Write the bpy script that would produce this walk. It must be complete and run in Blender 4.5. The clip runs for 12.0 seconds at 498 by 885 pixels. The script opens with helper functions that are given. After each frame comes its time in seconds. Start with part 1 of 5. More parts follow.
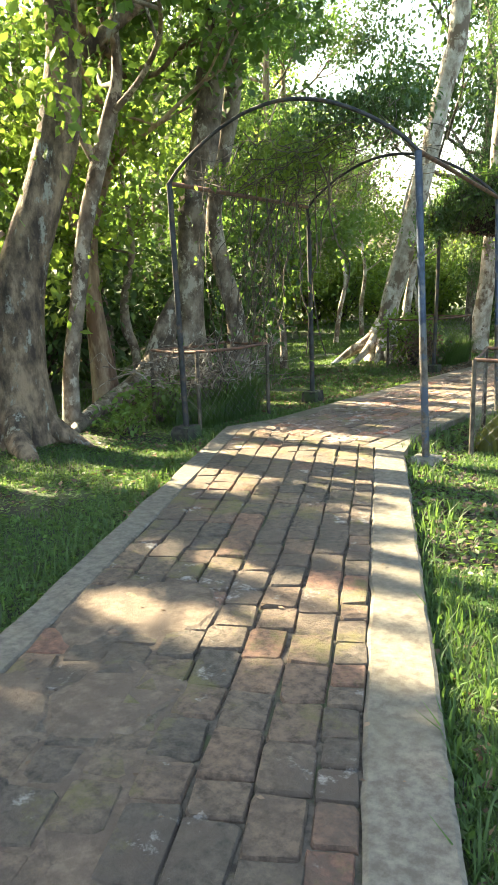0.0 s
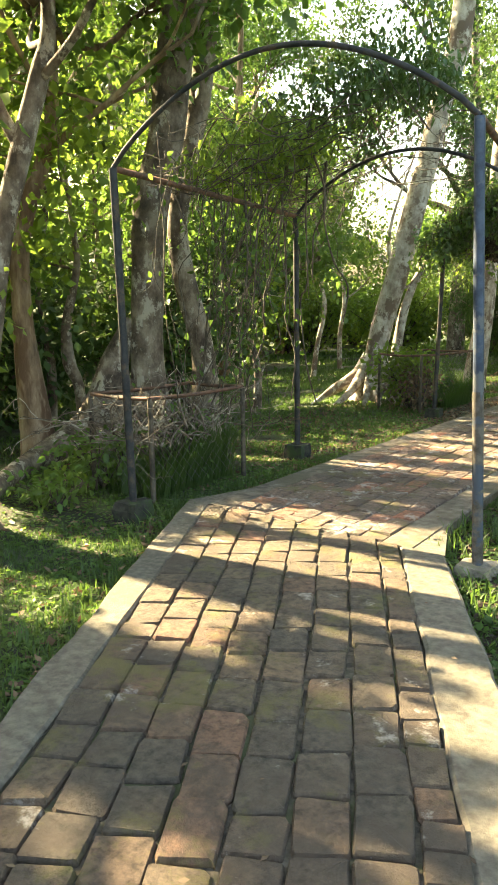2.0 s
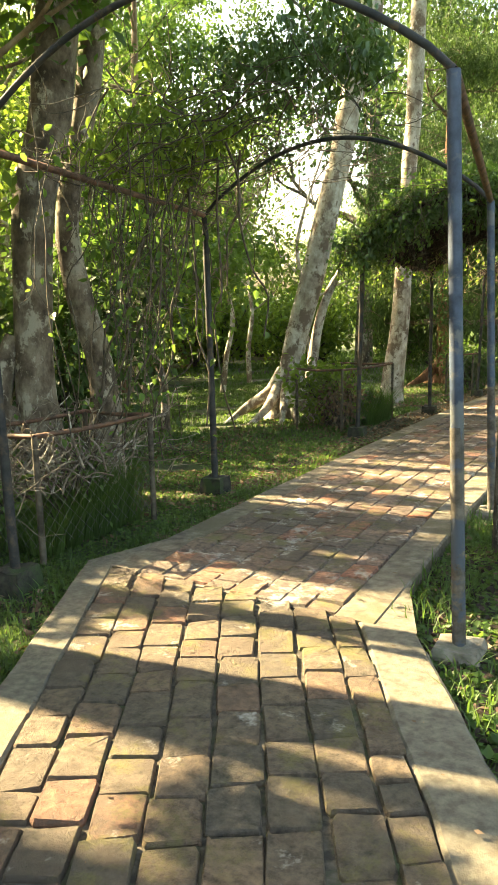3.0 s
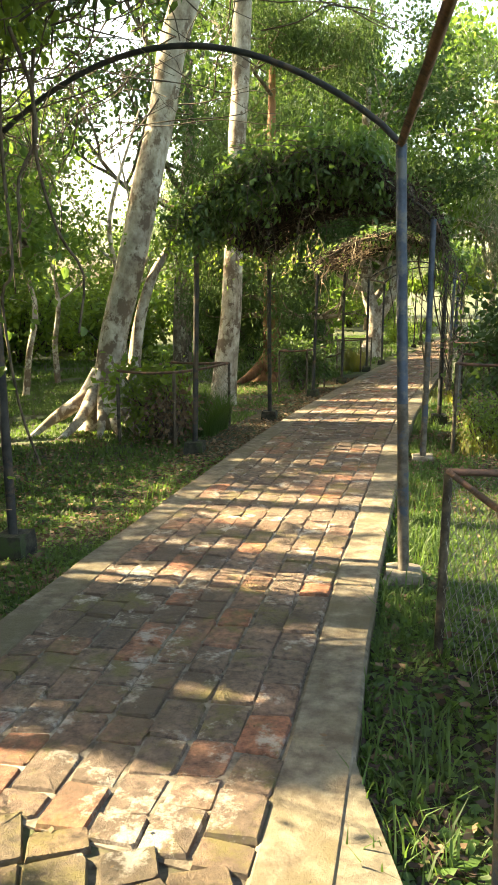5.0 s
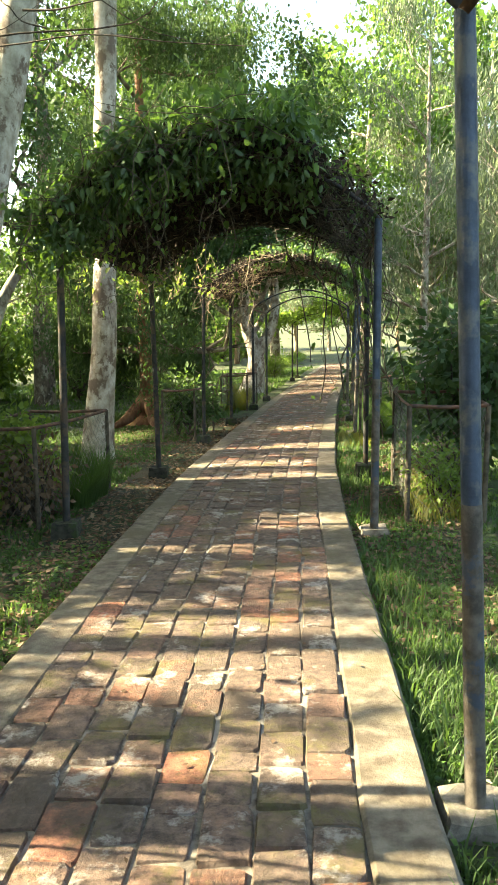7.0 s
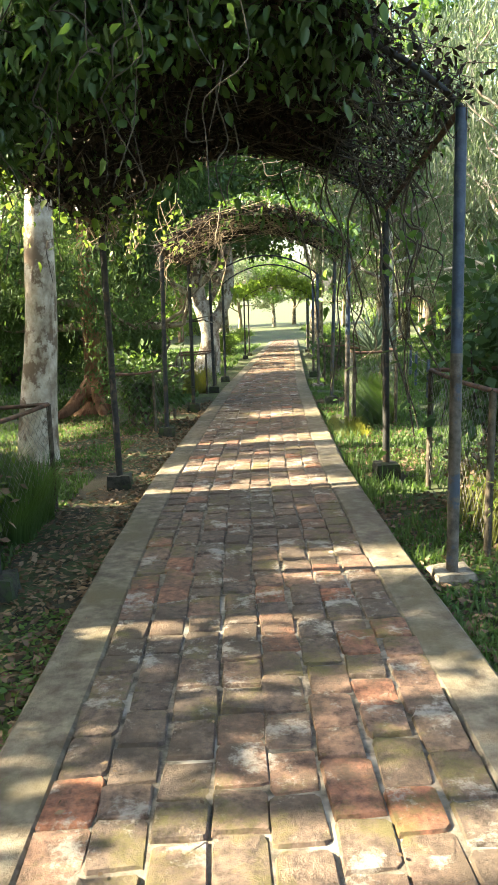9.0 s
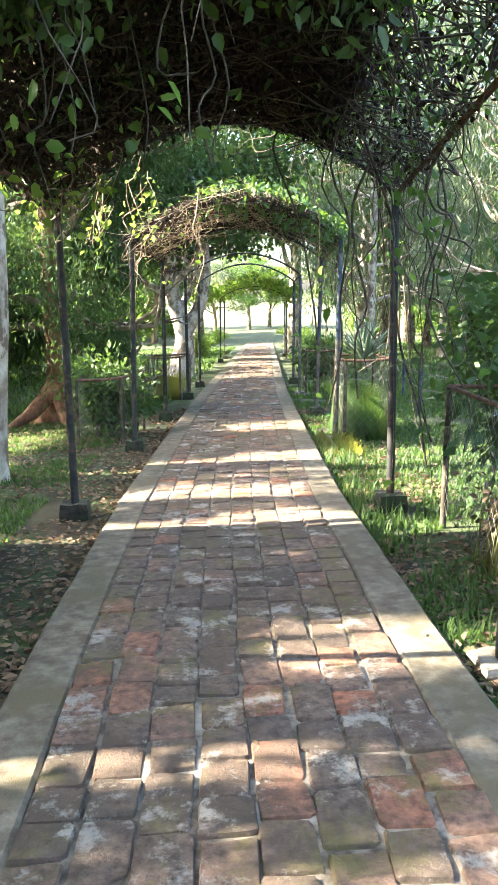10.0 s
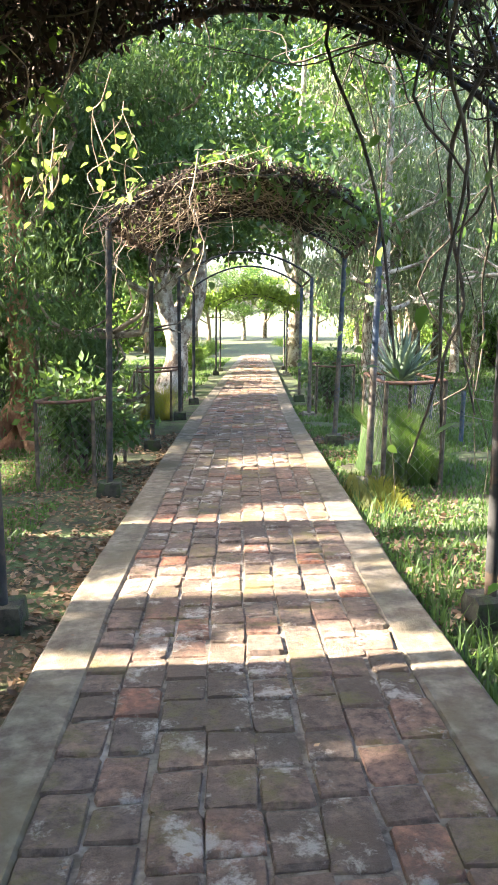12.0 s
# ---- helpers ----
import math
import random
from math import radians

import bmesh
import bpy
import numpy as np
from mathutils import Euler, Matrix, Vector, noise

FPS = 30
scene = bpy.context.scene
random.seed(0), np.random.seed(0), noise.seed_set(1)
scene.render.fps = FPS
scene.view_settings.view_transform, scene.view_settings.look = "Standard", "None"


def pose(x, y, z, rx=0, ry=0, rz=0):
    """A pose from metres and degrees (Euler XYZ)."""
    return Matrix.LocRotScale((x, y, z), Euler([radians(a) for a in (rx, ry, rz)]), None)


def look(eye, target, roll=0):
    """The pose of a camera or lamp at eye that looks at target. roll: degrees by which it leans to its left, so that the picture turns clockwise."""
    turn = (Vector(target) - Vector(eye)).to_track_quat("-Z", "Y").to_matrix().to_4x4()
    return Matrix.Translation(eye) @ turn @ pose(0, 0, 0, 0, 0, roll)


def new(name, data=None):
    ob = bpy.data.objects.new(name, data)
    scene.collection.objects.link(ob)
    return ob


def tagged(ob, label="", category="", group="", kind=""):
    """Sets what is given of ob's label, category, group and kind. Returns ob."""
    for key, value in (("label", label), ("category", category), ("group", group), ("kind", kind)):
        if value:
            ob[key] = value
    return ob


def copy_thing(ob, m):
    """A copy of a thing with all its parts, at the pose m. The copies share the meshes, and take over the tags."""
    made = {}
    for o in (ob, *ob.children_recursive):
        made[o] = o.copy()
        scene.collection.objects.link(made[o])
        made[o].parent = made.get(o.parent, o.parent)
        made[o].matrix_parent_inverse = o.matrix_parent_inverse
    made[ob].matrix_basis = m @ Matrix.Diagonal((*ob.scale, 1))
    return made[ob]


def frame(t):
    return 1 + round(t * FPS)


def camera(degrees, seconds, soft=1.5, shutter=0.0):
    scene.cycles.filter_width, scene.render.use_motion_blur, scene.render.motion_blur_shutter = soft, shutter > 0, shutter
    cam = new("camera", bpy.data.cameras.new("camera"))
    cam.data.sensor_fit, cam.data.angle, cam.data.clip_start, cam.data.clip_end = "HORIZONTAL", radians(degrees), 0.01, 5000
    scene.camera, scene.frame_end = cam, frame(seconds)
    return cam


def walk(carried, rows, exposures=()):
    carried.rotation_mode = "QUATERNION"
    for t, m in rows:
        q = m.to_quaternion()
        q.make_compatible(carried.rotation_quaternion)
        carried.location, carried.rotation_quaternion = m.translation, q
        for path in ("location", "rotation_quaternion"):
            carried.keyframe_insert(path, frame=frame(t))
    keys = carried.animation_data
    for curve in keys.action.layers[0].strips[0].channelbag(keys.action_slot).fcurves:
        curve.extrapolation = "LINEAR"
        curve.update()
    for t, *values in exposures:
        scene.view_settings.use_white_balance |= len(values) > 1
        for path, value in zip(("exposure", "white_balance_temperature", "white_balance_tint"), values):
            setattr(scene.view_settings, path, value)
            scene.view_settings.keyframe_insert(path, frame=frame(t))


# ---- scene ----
cam = camera(36.0, 12.0)
METRES, EYE, TILT, LEAN, TURN = 13.4, 1.5, 0.0, 0.0, 36.0
ROWS = [
    (0.0, 0.0, 0.0, 0.0, -0.48, -14.06, 1.9),
    (0.5, -0.0056, 0.0413, 0.0008, -1.42, -13.12, 1.38),
    (1.0, -0.0002, 0.0844, -0.0012, -1.47, -12.27, 1.39),
    (1.5, -0.0023, 0.1233, -0.0028, -1.4, -11.4, 1.09),
    (2.0, -0.0017, 0.1682, -0.0076, -2.81, -12.16, 0.64),
    (2.5, -0.0009, 0.2123, -0.0068, -5.85, -12.0, 0.78),
    (3.0, 0.0006, 0.2549, -0.0098, -10.01, -11.42, 1.04),
    (3.5, 0.003, 0.2944, -0.0103, -14.15, -10.96, 1.15),
    (5.5, 0.0406, 0.4494, -0.0204, -27.28, -12.06, -0.66),
    (6.0, 0.0557, 0.4924, -0.0226, -30.66, -11.29, -0.96),
    (6.5, 0.0675, 0.5268, -0.0244, -32.89, -10.08, -0.5),
    (7.0, 0.0834, 0.5686, -0.0267, -34.02, -9.51, 0.46),
    (9.0, 0.146, 0.7186, -0.0391, -38.58, -11.2, 1.42),
    (9.5, 0.1692, 0.7538, -0.0399, -39.83, -10.97, 0.93),
    (10.0, 0.1949, 0.7882, -0.0421, -40.43, -11.06, 0.16),
    (10.5, 0.2203, 0.8198, -0.0426, -40.13, -10.48, -0.01),
    (11.0, 0.2455, 0.8567, -0.0452, -39.61, -9.46, -0.29),
    (11.5, 0.2725, 0.8871, -0.0471, -39.95, -9.62, -0.38),
    (12.0, 0.2929, 0.9232, -0.05, -40.9, -10.27, -0.7),
]
walk(cam, [(t, pose(0, 0, EYE, TILT, LEAN, TURN) @ pose(METRES * x, METRES * y, METRES * z, 90 + pitch, roll, yaw)) for t, x, y, z, yaw, pitch, roll in ROWS],
     exposures=((0.0, 3.3, 7100, 6), (3.2, 3.15, 8800, 3), (5.5, 3.0, 8200, 5), (7.0, 3.0, 7300, 2), (8.8, 3.1, 7100, 4), (9.6, 3.7, 6300, 9), (11.0, 3.88, 6100, 12), (12.0, 3.7, 6250, 16)))

# ---- light ----
SUN_EL, SUN_AZ = 33.0, 176.0      # degrees; azimuth of the sun's side, counter-clockwise from +x
world = bpy.data.worlds.new("sky")
scene.world = world
world.use_nodes = True
wn = world.node_tree.nodes
sky = wn.new("ShaderNodeTexSky")
sky.sky_type, sky.sun_disc = "NISHITA", False
sky.sun_elevation, sky.sun_rotation = radians(SUN_EL), radians(90 - SUN_AZ)
sky.dust_density = 4.0
world.node_tree.links.new(sky.outputs[0], wn["Background"].inputs[0])
wn["Background"].inputs[1].default_value = 0.12
sun = new("sun", bpy.data.lights.new("sun", "SUN"))
sun.data.energy, sun.data.angle, sun.data.color = 5.0, radians(0.6), (1.0, 0.86, 0.64)
to_sun = Vector((math.cos(radians(SUN_AZ)) * math.cos(radians(SUN_EL)), math.sin(radians(SUN_AZ)) * math.cos(radians(SUN_EL)), math.sin(radians(SUN_EL))))
sun.matrix_world = look(to_sun * 60, (0, 0, 0))


# ---- ground plane and path line ----
def gz(x, y):
    """Height of the gently falling ground."""
    return 0.011 + 0.0294 * x - 0.0402 * y


def xc(y):
    """Centre line of the straight stretch of the path."""
    return float(np.interp(y, (0, 9, 13.4, 16.4, 19, 22, 26, 41, 70), (-4.0, -4.0, -3.9, -3.77, -3.57, -3.33, -3.0, -1.5, 1.4)))


DA, NA = Vector((-0.44, 0.898, 0)), Vector((0.898, 0.44, 0))   # first stretch: along, across
rng = np.random.default_rng(7)


# ---- materials ----
def mat(name):
    m = bpy.data.materials.new(name)
    m.use_nodes = True
    nt = m.node_tree
    return m, nt, nt.nodes["Principled BSDF"], lambda kind: nt.nodes.new("ShaderNode" + kind), nt.links.new


def ramp_of(node, stops):
    r = node("ValToRGB")
    while len(r.color_ramp.elements) < len(stops):
        r.color_ramp.elements.new(0.5)
    for e, (p, c) in zip(r.color_ramp.elements, stops):
        e.position, e.color = p, (*c, 1)
    return r


def noise_of(node, link, scale, detail=6, coord=None, rough=0.6):
    n = node("TexNoise")
    n.inputs["Scale"].default_value, n.inputs["Detail"].default_value, n.inputs["Roughness"].default_value = scale, detail, rough
    if coord is not None:
        link(coord, n.inputs["Vector"])
    return n


def surface(name, stops, scale, rough=0.85, bump=0.3, bump_scale=None, blotch=None, blotch_scale=1.0, blotch_at=(0.5, 0.6), metal=0.0, stretch=(1, 1, 1), vary=0.0, depth=0.01):
    """A rough two-scale surface: a colour ramp over fine noise, blotches of a second colour, and bump."""
    m, nt, p, node, link = mat(name)
    geo = node("NewGeometry")
    mp = node("Mapping")
    mp.inputs["Scale"].default_value = stretch
    link(geo.outputs["Position"], mp.inputs["Vector"])
    co = mp.outputs["Vector"]
    n = noise_of(node, link, scale, 8, co, 0.65)
    r = ramp_of(node, [(0.5 + (q - 0.5) * 0.5, c) for q, c in stops])
    link(n.outputs["Fac"], r.inputs["Fac"])
    out = r.outputs["Color"]
    if blotch:
        b = noise_of(node, link, blotch_scale, 5, co, 0.7)
        br = ramp_of(node, ((blotch_at[0], (0, 0, 0)), (blotch_at[1], (1, 1, 1))))
        link(b.outputs["Fac"], br.inputs["Fac"])
        mx = node("MixRGB")
        link(br.outputs["Color"], mx.inputs["Fac"])
        link(out, mx.inputs["Color1"])
        mx.inputs["Color2"].default_value = (*blotch, 1)
        out = mx.outputs["Color"]
    if vary:
        info = node("ObjectInfo")
        hsv = node("HueSaturation")
        mr = node("MapRange")
        mr.inputs["To Min"].default_value, mr.inputs["To Max"].default_value = 1 - vary, 1 + vary
        link(info.outputs["Random"], mr.inputs["Value"])
        link(mr.outputs["Result"], hsv.inputs["Value"])
        link(out, hsv.inputs["Color"])
        out = hsv.outputs["Color"]
    link(out, p.inputs["Base Color"])
    p.inputs["Roughness"].default_value, p.inputs["Metallic"].default_value = rough, metal
    bn = noise_of(node, link, bump_scale or scale * 3, 6, co, 0.7)
    bp = node("Bump")
    bp.inputs["Strength"].default_value, bp.inputs["Distance"].default_value = bump, depth
    link(bn.outputs["Fac"], bp.inputs["Height"])
    link(bp.outputs["Normal"], p.inputs["Normal"])
    return m


def leaf_mat(name, dark, light, through_col, gloss=0.45, trans=0.5):
    """Leaves: each one of its own shade, glossy above, letting light through."""
    m, nt, p, node, link = mat(name)
    geo = node("NewGeometry")
    r = ramp_of(node, ((0.0, dark), (0.75, light), (1.0, tuple(min(1, c * 1.5) for c in light))))
    link(geo.outputs["Random Per Island"], r.inputs["Fac"])
    link(r.outputs["Color"], p.inputs["Base Color"])
    p.inputs["Roughness"].default_value = gloss
    p.inputs["Specular IOR Level"].default_value = 0.35
    t = node("BsdfTranslucent")
    t.inputs["Color"].default_value = (*through_col, 1)
    mx = node("MixShader")
    mx.inputs["Fac"].default_value = trans
    link(p.outputs[0], mx.inputs[1])
    link(t.outputs[0], mx.inputs[2])
    link(mx.outputs[0], nt.nodes["Material Output"].inputs[0])
    return m


M_SOIL = surface("grassy_soil", ((0.3, (0.03, 0.028, 0.016)), (0.5, (0.04, 0.058, 0.018)), (0.75, (0.06, 0.095, 0.025))), 3.0, 0.95, 0.6, 40, (0.07, 0.05, 0.03), 0.7, (0.55, 0.66), depth=0.03)
M_MORTAR = surface("sandy_mortar", ((0.3, (0.03, 0.025, 0.018)), (0.7, (0.11, 0.092, 0.068))), 18, 0.95, 0.6, 60, (0.05, 0.06, 0.025), 3.0, (0.5, 0.6))
M_MORTAR_DUSTY = surface("dusty_mortar", ((0.3, (0.06, 0.05, 0.04)), (0.7, (0.2, 0.175, 0.145))), 12, 0.95, 0.6, 60, (0.28, 0.26, 0.23), 1.6, (0.55, 0.62))
M_SKIM = surface("worn_mortar_skim", ((0.3, (0.075, 0.053, 0.036)), (0.7, (0.145, 0.108, 0.072))), 16, 0.9, 0.9, 50, (0.09, 0.066, 0.046), 5.0, (0.46, 0.58))
M_KERB = surface("weathered_concrete", ((0.25, (0.085, 0.074, 0.055)), (0.5, (0.125, 0.11, 0.083)), (0.8, (0.175, 0.157, 0.12))), 22, 0.9, 0.5, 90, (0.12, 0.105, 0.07), 1.1, (0.5, 0.7))
M_KERB_DIRTY = surface("soil-stained_concrete", ((0.25, (0.075, 0.06, 0.043)), (0.5, (0.13, 0.11, 0.082)), (0.8, (0.21, 0.185, 0.145))), 10, 0.9, 0.6, 70, (0.1, 0.085, 0.05), 1.4, (0.48, 0.62))
M_BLOCK = surface("pale_concrete_block", ((0.3, (0.09, 0.08, 0.062)), (0.7, (0.21, 0.19, 0.155))), 14, 0.9, 0.6, 60, (0.12, 0.12, 0.08), 5, (0.52, 0.62))
M_BLOCK_DARK = surface("mossy_block", ((0.3, (0.014, 0.014, 0.011)), (0.7, (0.045, 0.043, 0.032))), 14, 0.95, 0.7, 60, (0.03, 0.05, 0.015), 5, (0.5, 0.6))
M_STEEL = surface("blue_painted_steel", ((0.3, (0.016, 0.03, 0.058)), (0.7, (0.042, 0.066, 0.11))), 9, 0.55, 0.25, 60, (0.09, 0.1, 0.11), 4, (0.53, 0.6), 0.1)
M_STEEL_WORN = surface("worn_bare_steel", ((0.3, (0.05, 0.042, 0.035)), (0.7, (0.13, 0.115, 0.095))), 12, 0.75, 0.4, 60, (0.05, 0.065, 0.09), 5, (0.54, 0.6), 0.1)
M_STEEL_DARK = surface("dark_painted_steel", ((0.3, (0.012, 0.014, 0.016)), (0.7, (0.035, 0.036, 0.036))), 8, 0.8, 0.25, 60, (0.07, 0.05, 0.035), 5, (0.52, 0.6), 0.1)
M_RUST = surface("rusty_steel", ((0.3, (0.06, 0.035, 0.025)), (0.7, (0.16, 0.08, 0.05))), 12, 0.8, 0.4, 70)
M_WIRE = surface("galvanised_wire", ((0.3, (0.12, 0.12, 0.11)), (0.7, (0.24, 0.23, 0.2))), 20, 0.6, 0.2, metal=0.3)
M_BARK = surface("grey_mottled_bark", ((0.25, (0.05, 0.036, 0.025)), (0.5, (0.13, 0.1, 0.072)), (0.75, (0.25, 0.21, 0.16))), 5, 0.9, 0.7, 28, (0.34, 0.31, 0.25), 6.0, (0.54, 0.6), stretch=(1, 1, 0.7), depth=0.02)
M_BARK_LICHEN = surface("lichened_bark", ((0.25, (0.035, 0.024, 0.017)), (0.5, (0.12, 0.085, 0.055)), (0.75, (0.26, 0.185, 0.12))), 6, 0.92, 1.0, 26, (0.25, 0.245, 0.2), 7.0, (0.57, 0.64), stretch=(1, 1, 0.5), depth=0.03)
M_BARK_PALE = surface("pale_smooth_bark", ((0.25, (0.22, 0.18, 0.14)), (0.5, (0.38, 0.34, 0.28)), (0.75, (0.55, 0.52, 0.46))), 5, 0.8, 0.4, 26, (0.15, 0.11, 0.08), 4.5, (0.5, 0.57), stretch=(1, 1, 0.75), depth=0.015)
M_BARK_BROWN = surface("brown_flaking_bark", ((0.25, (0.12, 0.08, 0.05)), (0.5, (0.24, 0.17, 0.11)), (0.75, (0.36, 0.29, 0.2))), 5, 0.9, 0.7, 20, (0.12, 0.07, 0.04), 2.0, (0.52, 0.6), stretch=(1, 1, 0.3), depth=0.02)
M_BARK_RED = surface("reddish_fibrous_bark", ((0.25, (0.1, 0.045, 0.025)), (0.5, (0.2, 0.1, 0.06)), (0.75, (0.32, 0.18, 0.11))), 6, 0.95, 0.9, 22, stretch=(1, 1, 0.15), depth=0.03)
M_VINE = surface("woody_vine", ((0.3, (0.035, 0.028, 0.02)), (0.7, (0.11, 0.09, 0.065))), 10, 0.9, 0.5, 50)
M_VINE_DRY = surface("dry_pale_vine", ((0.3, (0.17, 0.12, 0.08)), (0.7, (0.4, 0.31, 0.22))), 10, 0.9, 0.5, 50)
M_LEAF = leaf_mat("green_leaf", (0.022, 0.05, 0.014), (0.06, 0.118, 0.03), (0.19, 0.33, 0.055), 0.45, 0.43)
M_LEAF_LIGHT = leaf_mat("yellow_green_leaf", (0.04, 0.08, 0.016), (0.11, 0.17, 0.03), (0.27, 0.41, 0.06), 0.5, 0.48)
M_LEAF_DARK = leaf_mat("dark_green_leaf", (0.018, 0.04, 0.015), (0.05, 0.095, 0.035), (0.12, 0.21, 0.04), 0.68, 0.3)
M_LEAF_VINE = leaf_mat("dark_glossy_vine_leaf", (0.025, 0.052, 0.02), (0.075, 0.13, 0.06), (0.15, 0.28, 0.03), 0.35, 0.3)
M_LEAF_BLUE = leaf_mat("grey_green_leaf", (0.05, 0.075, 0.045), (0.13, 0.165, 0.11), (0.22, 0.29, 0.14), 0.4, 0.45)
M_GRASS = leaf_mat("grass_blade", (0.018, 0.04, 0.014), (0.052, 0.098, 0.03), (0.16, 0.28, 0.05), 0.6, 0.38)
M_THATCH = leaf_mat("near_black_leaf", (0.012, 0.009, 0.007), (0.045, 0.03, 0.022), (0.03, 0.02, 0.012), 0.8, 0.1)
M_LITTER = leaf_mat("dry_leaf", (0.06, 0.04, 0.025), (0.2, 0.14, 0.09), (0.2, 0.12, 0.06), 0.8, 0.2)


def brick_mat(name, tones, lime):
    """Worn bricks: each of its own tone, with grime, pale lime stains and moss."""
    m, nt, p, node, link = mat(name)
    info, geo = node("ObjectInfo"), node("NewGeometry")
    add = node("Math")
    add.operation = "ADD"
    link(info.outputs["Random"], add.inputs[0])
    link(geo.outputs["Random Per Island"], add.inputs[1])
    fr = node("Math")
    fr.operation = "FRACT"
    link(add.outputs[0], fr.inputs[0])
    r = ramp_of(node, tones)
    link(fr.outputs[0], r.inputs["Fac"])
    fine = noise_of(node, link, 22, 8, geo.outputs["Position"], 0.7)
    fr2 = ramp_of(node, ((0.34, (0.35, 0.35, 0.35)), (0.5, (0.95, 0.95, 0.95)), (0.66, (1.5, 1.45, 1.4))))
    link(fine.outputs["Fac"], fr2.inputs["Fac"])
    mul = node("MixRGB")
    mul.blend_type = "MULTIPLY"
    mul.inputs["Fac"].default_value = 1.0
    link(r.outputs["Color"], mul.inputs["Color1"])
    link(fr2.outputs["Color"], mul.inputs["Color2"])
    out = mul.outputs["Color"]
    for scale, at, colour in ((1.9, (0.46, 0.58), (0.088, 0.065, 0.047)), (2.6, (0.52, 0.63), (0.135, 0.118, 0.04)), (3.7, (lime, lime + 0.08), (0.42, 0.39, 0.35))):
        b = noise_of(node, link, scale, 7, geo.outputs["Position"], 0.75)
        br = ramp_of(node, ((at[0], (0, 0, 0)), (at[1], (0.8, 0.8, 0.8))))
        link(b.outputs["Fac"], br.inputs["Fac"])
        mx = node("MixRGB")
        link(br.outputs["Color"], mx.inputs["Fac"])
        link(out, mx.inputs["Color1"])
        mx.inputs["Color2"].default_value = (*colour, 1)
        out = mx.outputs["Color"]
    link(out, p.inputs["Base Color"])
    p.inputs["Roughness"].default_value = 0.82
    bn = noise_of(node, link, 55, 8, geo.outputs["Position"], 0.75)
    bp = node("Bump")
    bp.inputs["Strength"].default_value, bp.inputs["Distance"].default_value = 1.0, 0.02
    link(bn.outputs["Fac"], bp.inputs["Height"])
    link(bp.outputs["Normal"], p.inputs["Normal"])
    return m


M_BRICK = brick_mat("worn_brick", ((0.0, (0.085, 0.07, 0.052)), (0.3, (0.108, 0.084, 0.06)), (0.6, (0.135, 0.1, 0.068)), (0.86, (0.15, 0.1, 0.066)), (0.94, (0.185, 0.1, 0.064)), (1.0, (0.23, 0.105, 0.066))), 0.6)
M_BRICK_RED = brick_mat("worn_reddish_brick", ((0.0, (0.12, 0.09, 0.074)), (0.3, (0.15, 0.108, 0.085)), (0.6, (0.18, 0.122, 0.094)), (0.82, (0.21, 0.125, 0.092)), (0.92, (0.25, 0.12, 0.08)), (1.0, (0.32, 0.13, 0.075))), 0.552)


# ---- mesh helpers ----
def mesh_of(name, verts, faces, smooth=False):
    me = bpy.data.meshes.new(name)
    verts = np.asarray(verts, dtype=np.float32)
    if isinstance(faces, np.ndarray):
        k = faces.shape[1]
        me.vertices.add(len(verts))
        me.vertices.foreach_set("co", verts.ravel())
        me.loops.add(faces.size)
        me.loops.foreach_set("vertex_index", faces.astype(np.int32).ravel())
        me.polygons.add(len(faces))
        me.polygons.foreach_set("loop_start", np.arange(0, faces.size, k, dtype=np.int32))
        me.polygons.foreach_set("loop_total", np.full(len(faces), k, dtype=np.int32))
        me.update(calc_edges=True)
    else:
        me.from_pydata(verts.tolist(), [], faces)
    if smooth:
        me.polygons.foreach_set("use_smooth", np.ones(len(me.polygons), dtype=bool))
    return me


def obj(name, verts, faces, material, parent=None, label="", smooth=False):
    me = mesh_of(name, verts, faces, smooth)
    me.materials.append(material)
    ob = new(name, me)
    if parent:
        ob.parent = parent
    if label:
        ob["label"] = label
    return ob


def part(name, bm, material, parent, label="", smooth=False):
    me = bpy.data.meshes.new(name)
    bm.to_mesh(me)
    bm.free()
    me.materials.append(material)
    if smooth:
        me.polygons.foreach_set("use_smooth", np.ones(len(me.polygons), dtype=bool))
    ob = new(name, me)
    ob.parent = parent
    if label:
        ob["label"] = label
    return ob


def smooth_line(pts, per=6):
    """A Catmull-Rom line through the points."""
    p = np.asarray(pts, float)
    if len(p) < 3:
        s = np.linspace(0, 1, per + 1)[:, None]
        return p[0] * (1 - s) + p[-1] * s
    q = np.vstack([2 * p[0] - p[1], p, 2 * p[-1] - p[-2]])
    out = []
    for i in range(1, len(q) - 2):
        for s in np.arange(per) / per:
            out.append(0.5 * (2 * q[i] + (q[i + 1] - q[i - 1]) * s + (2 * q[i - 1] - 5 * q[i] + 4 * q[i + 1] - q[i + 2]) * s * s + (3 * q[i] - q[i - 1] - 3 * q[i + 1] + q[i + 2]) * s ** 3))
    out.append(p[-1])
    return np.array(out)


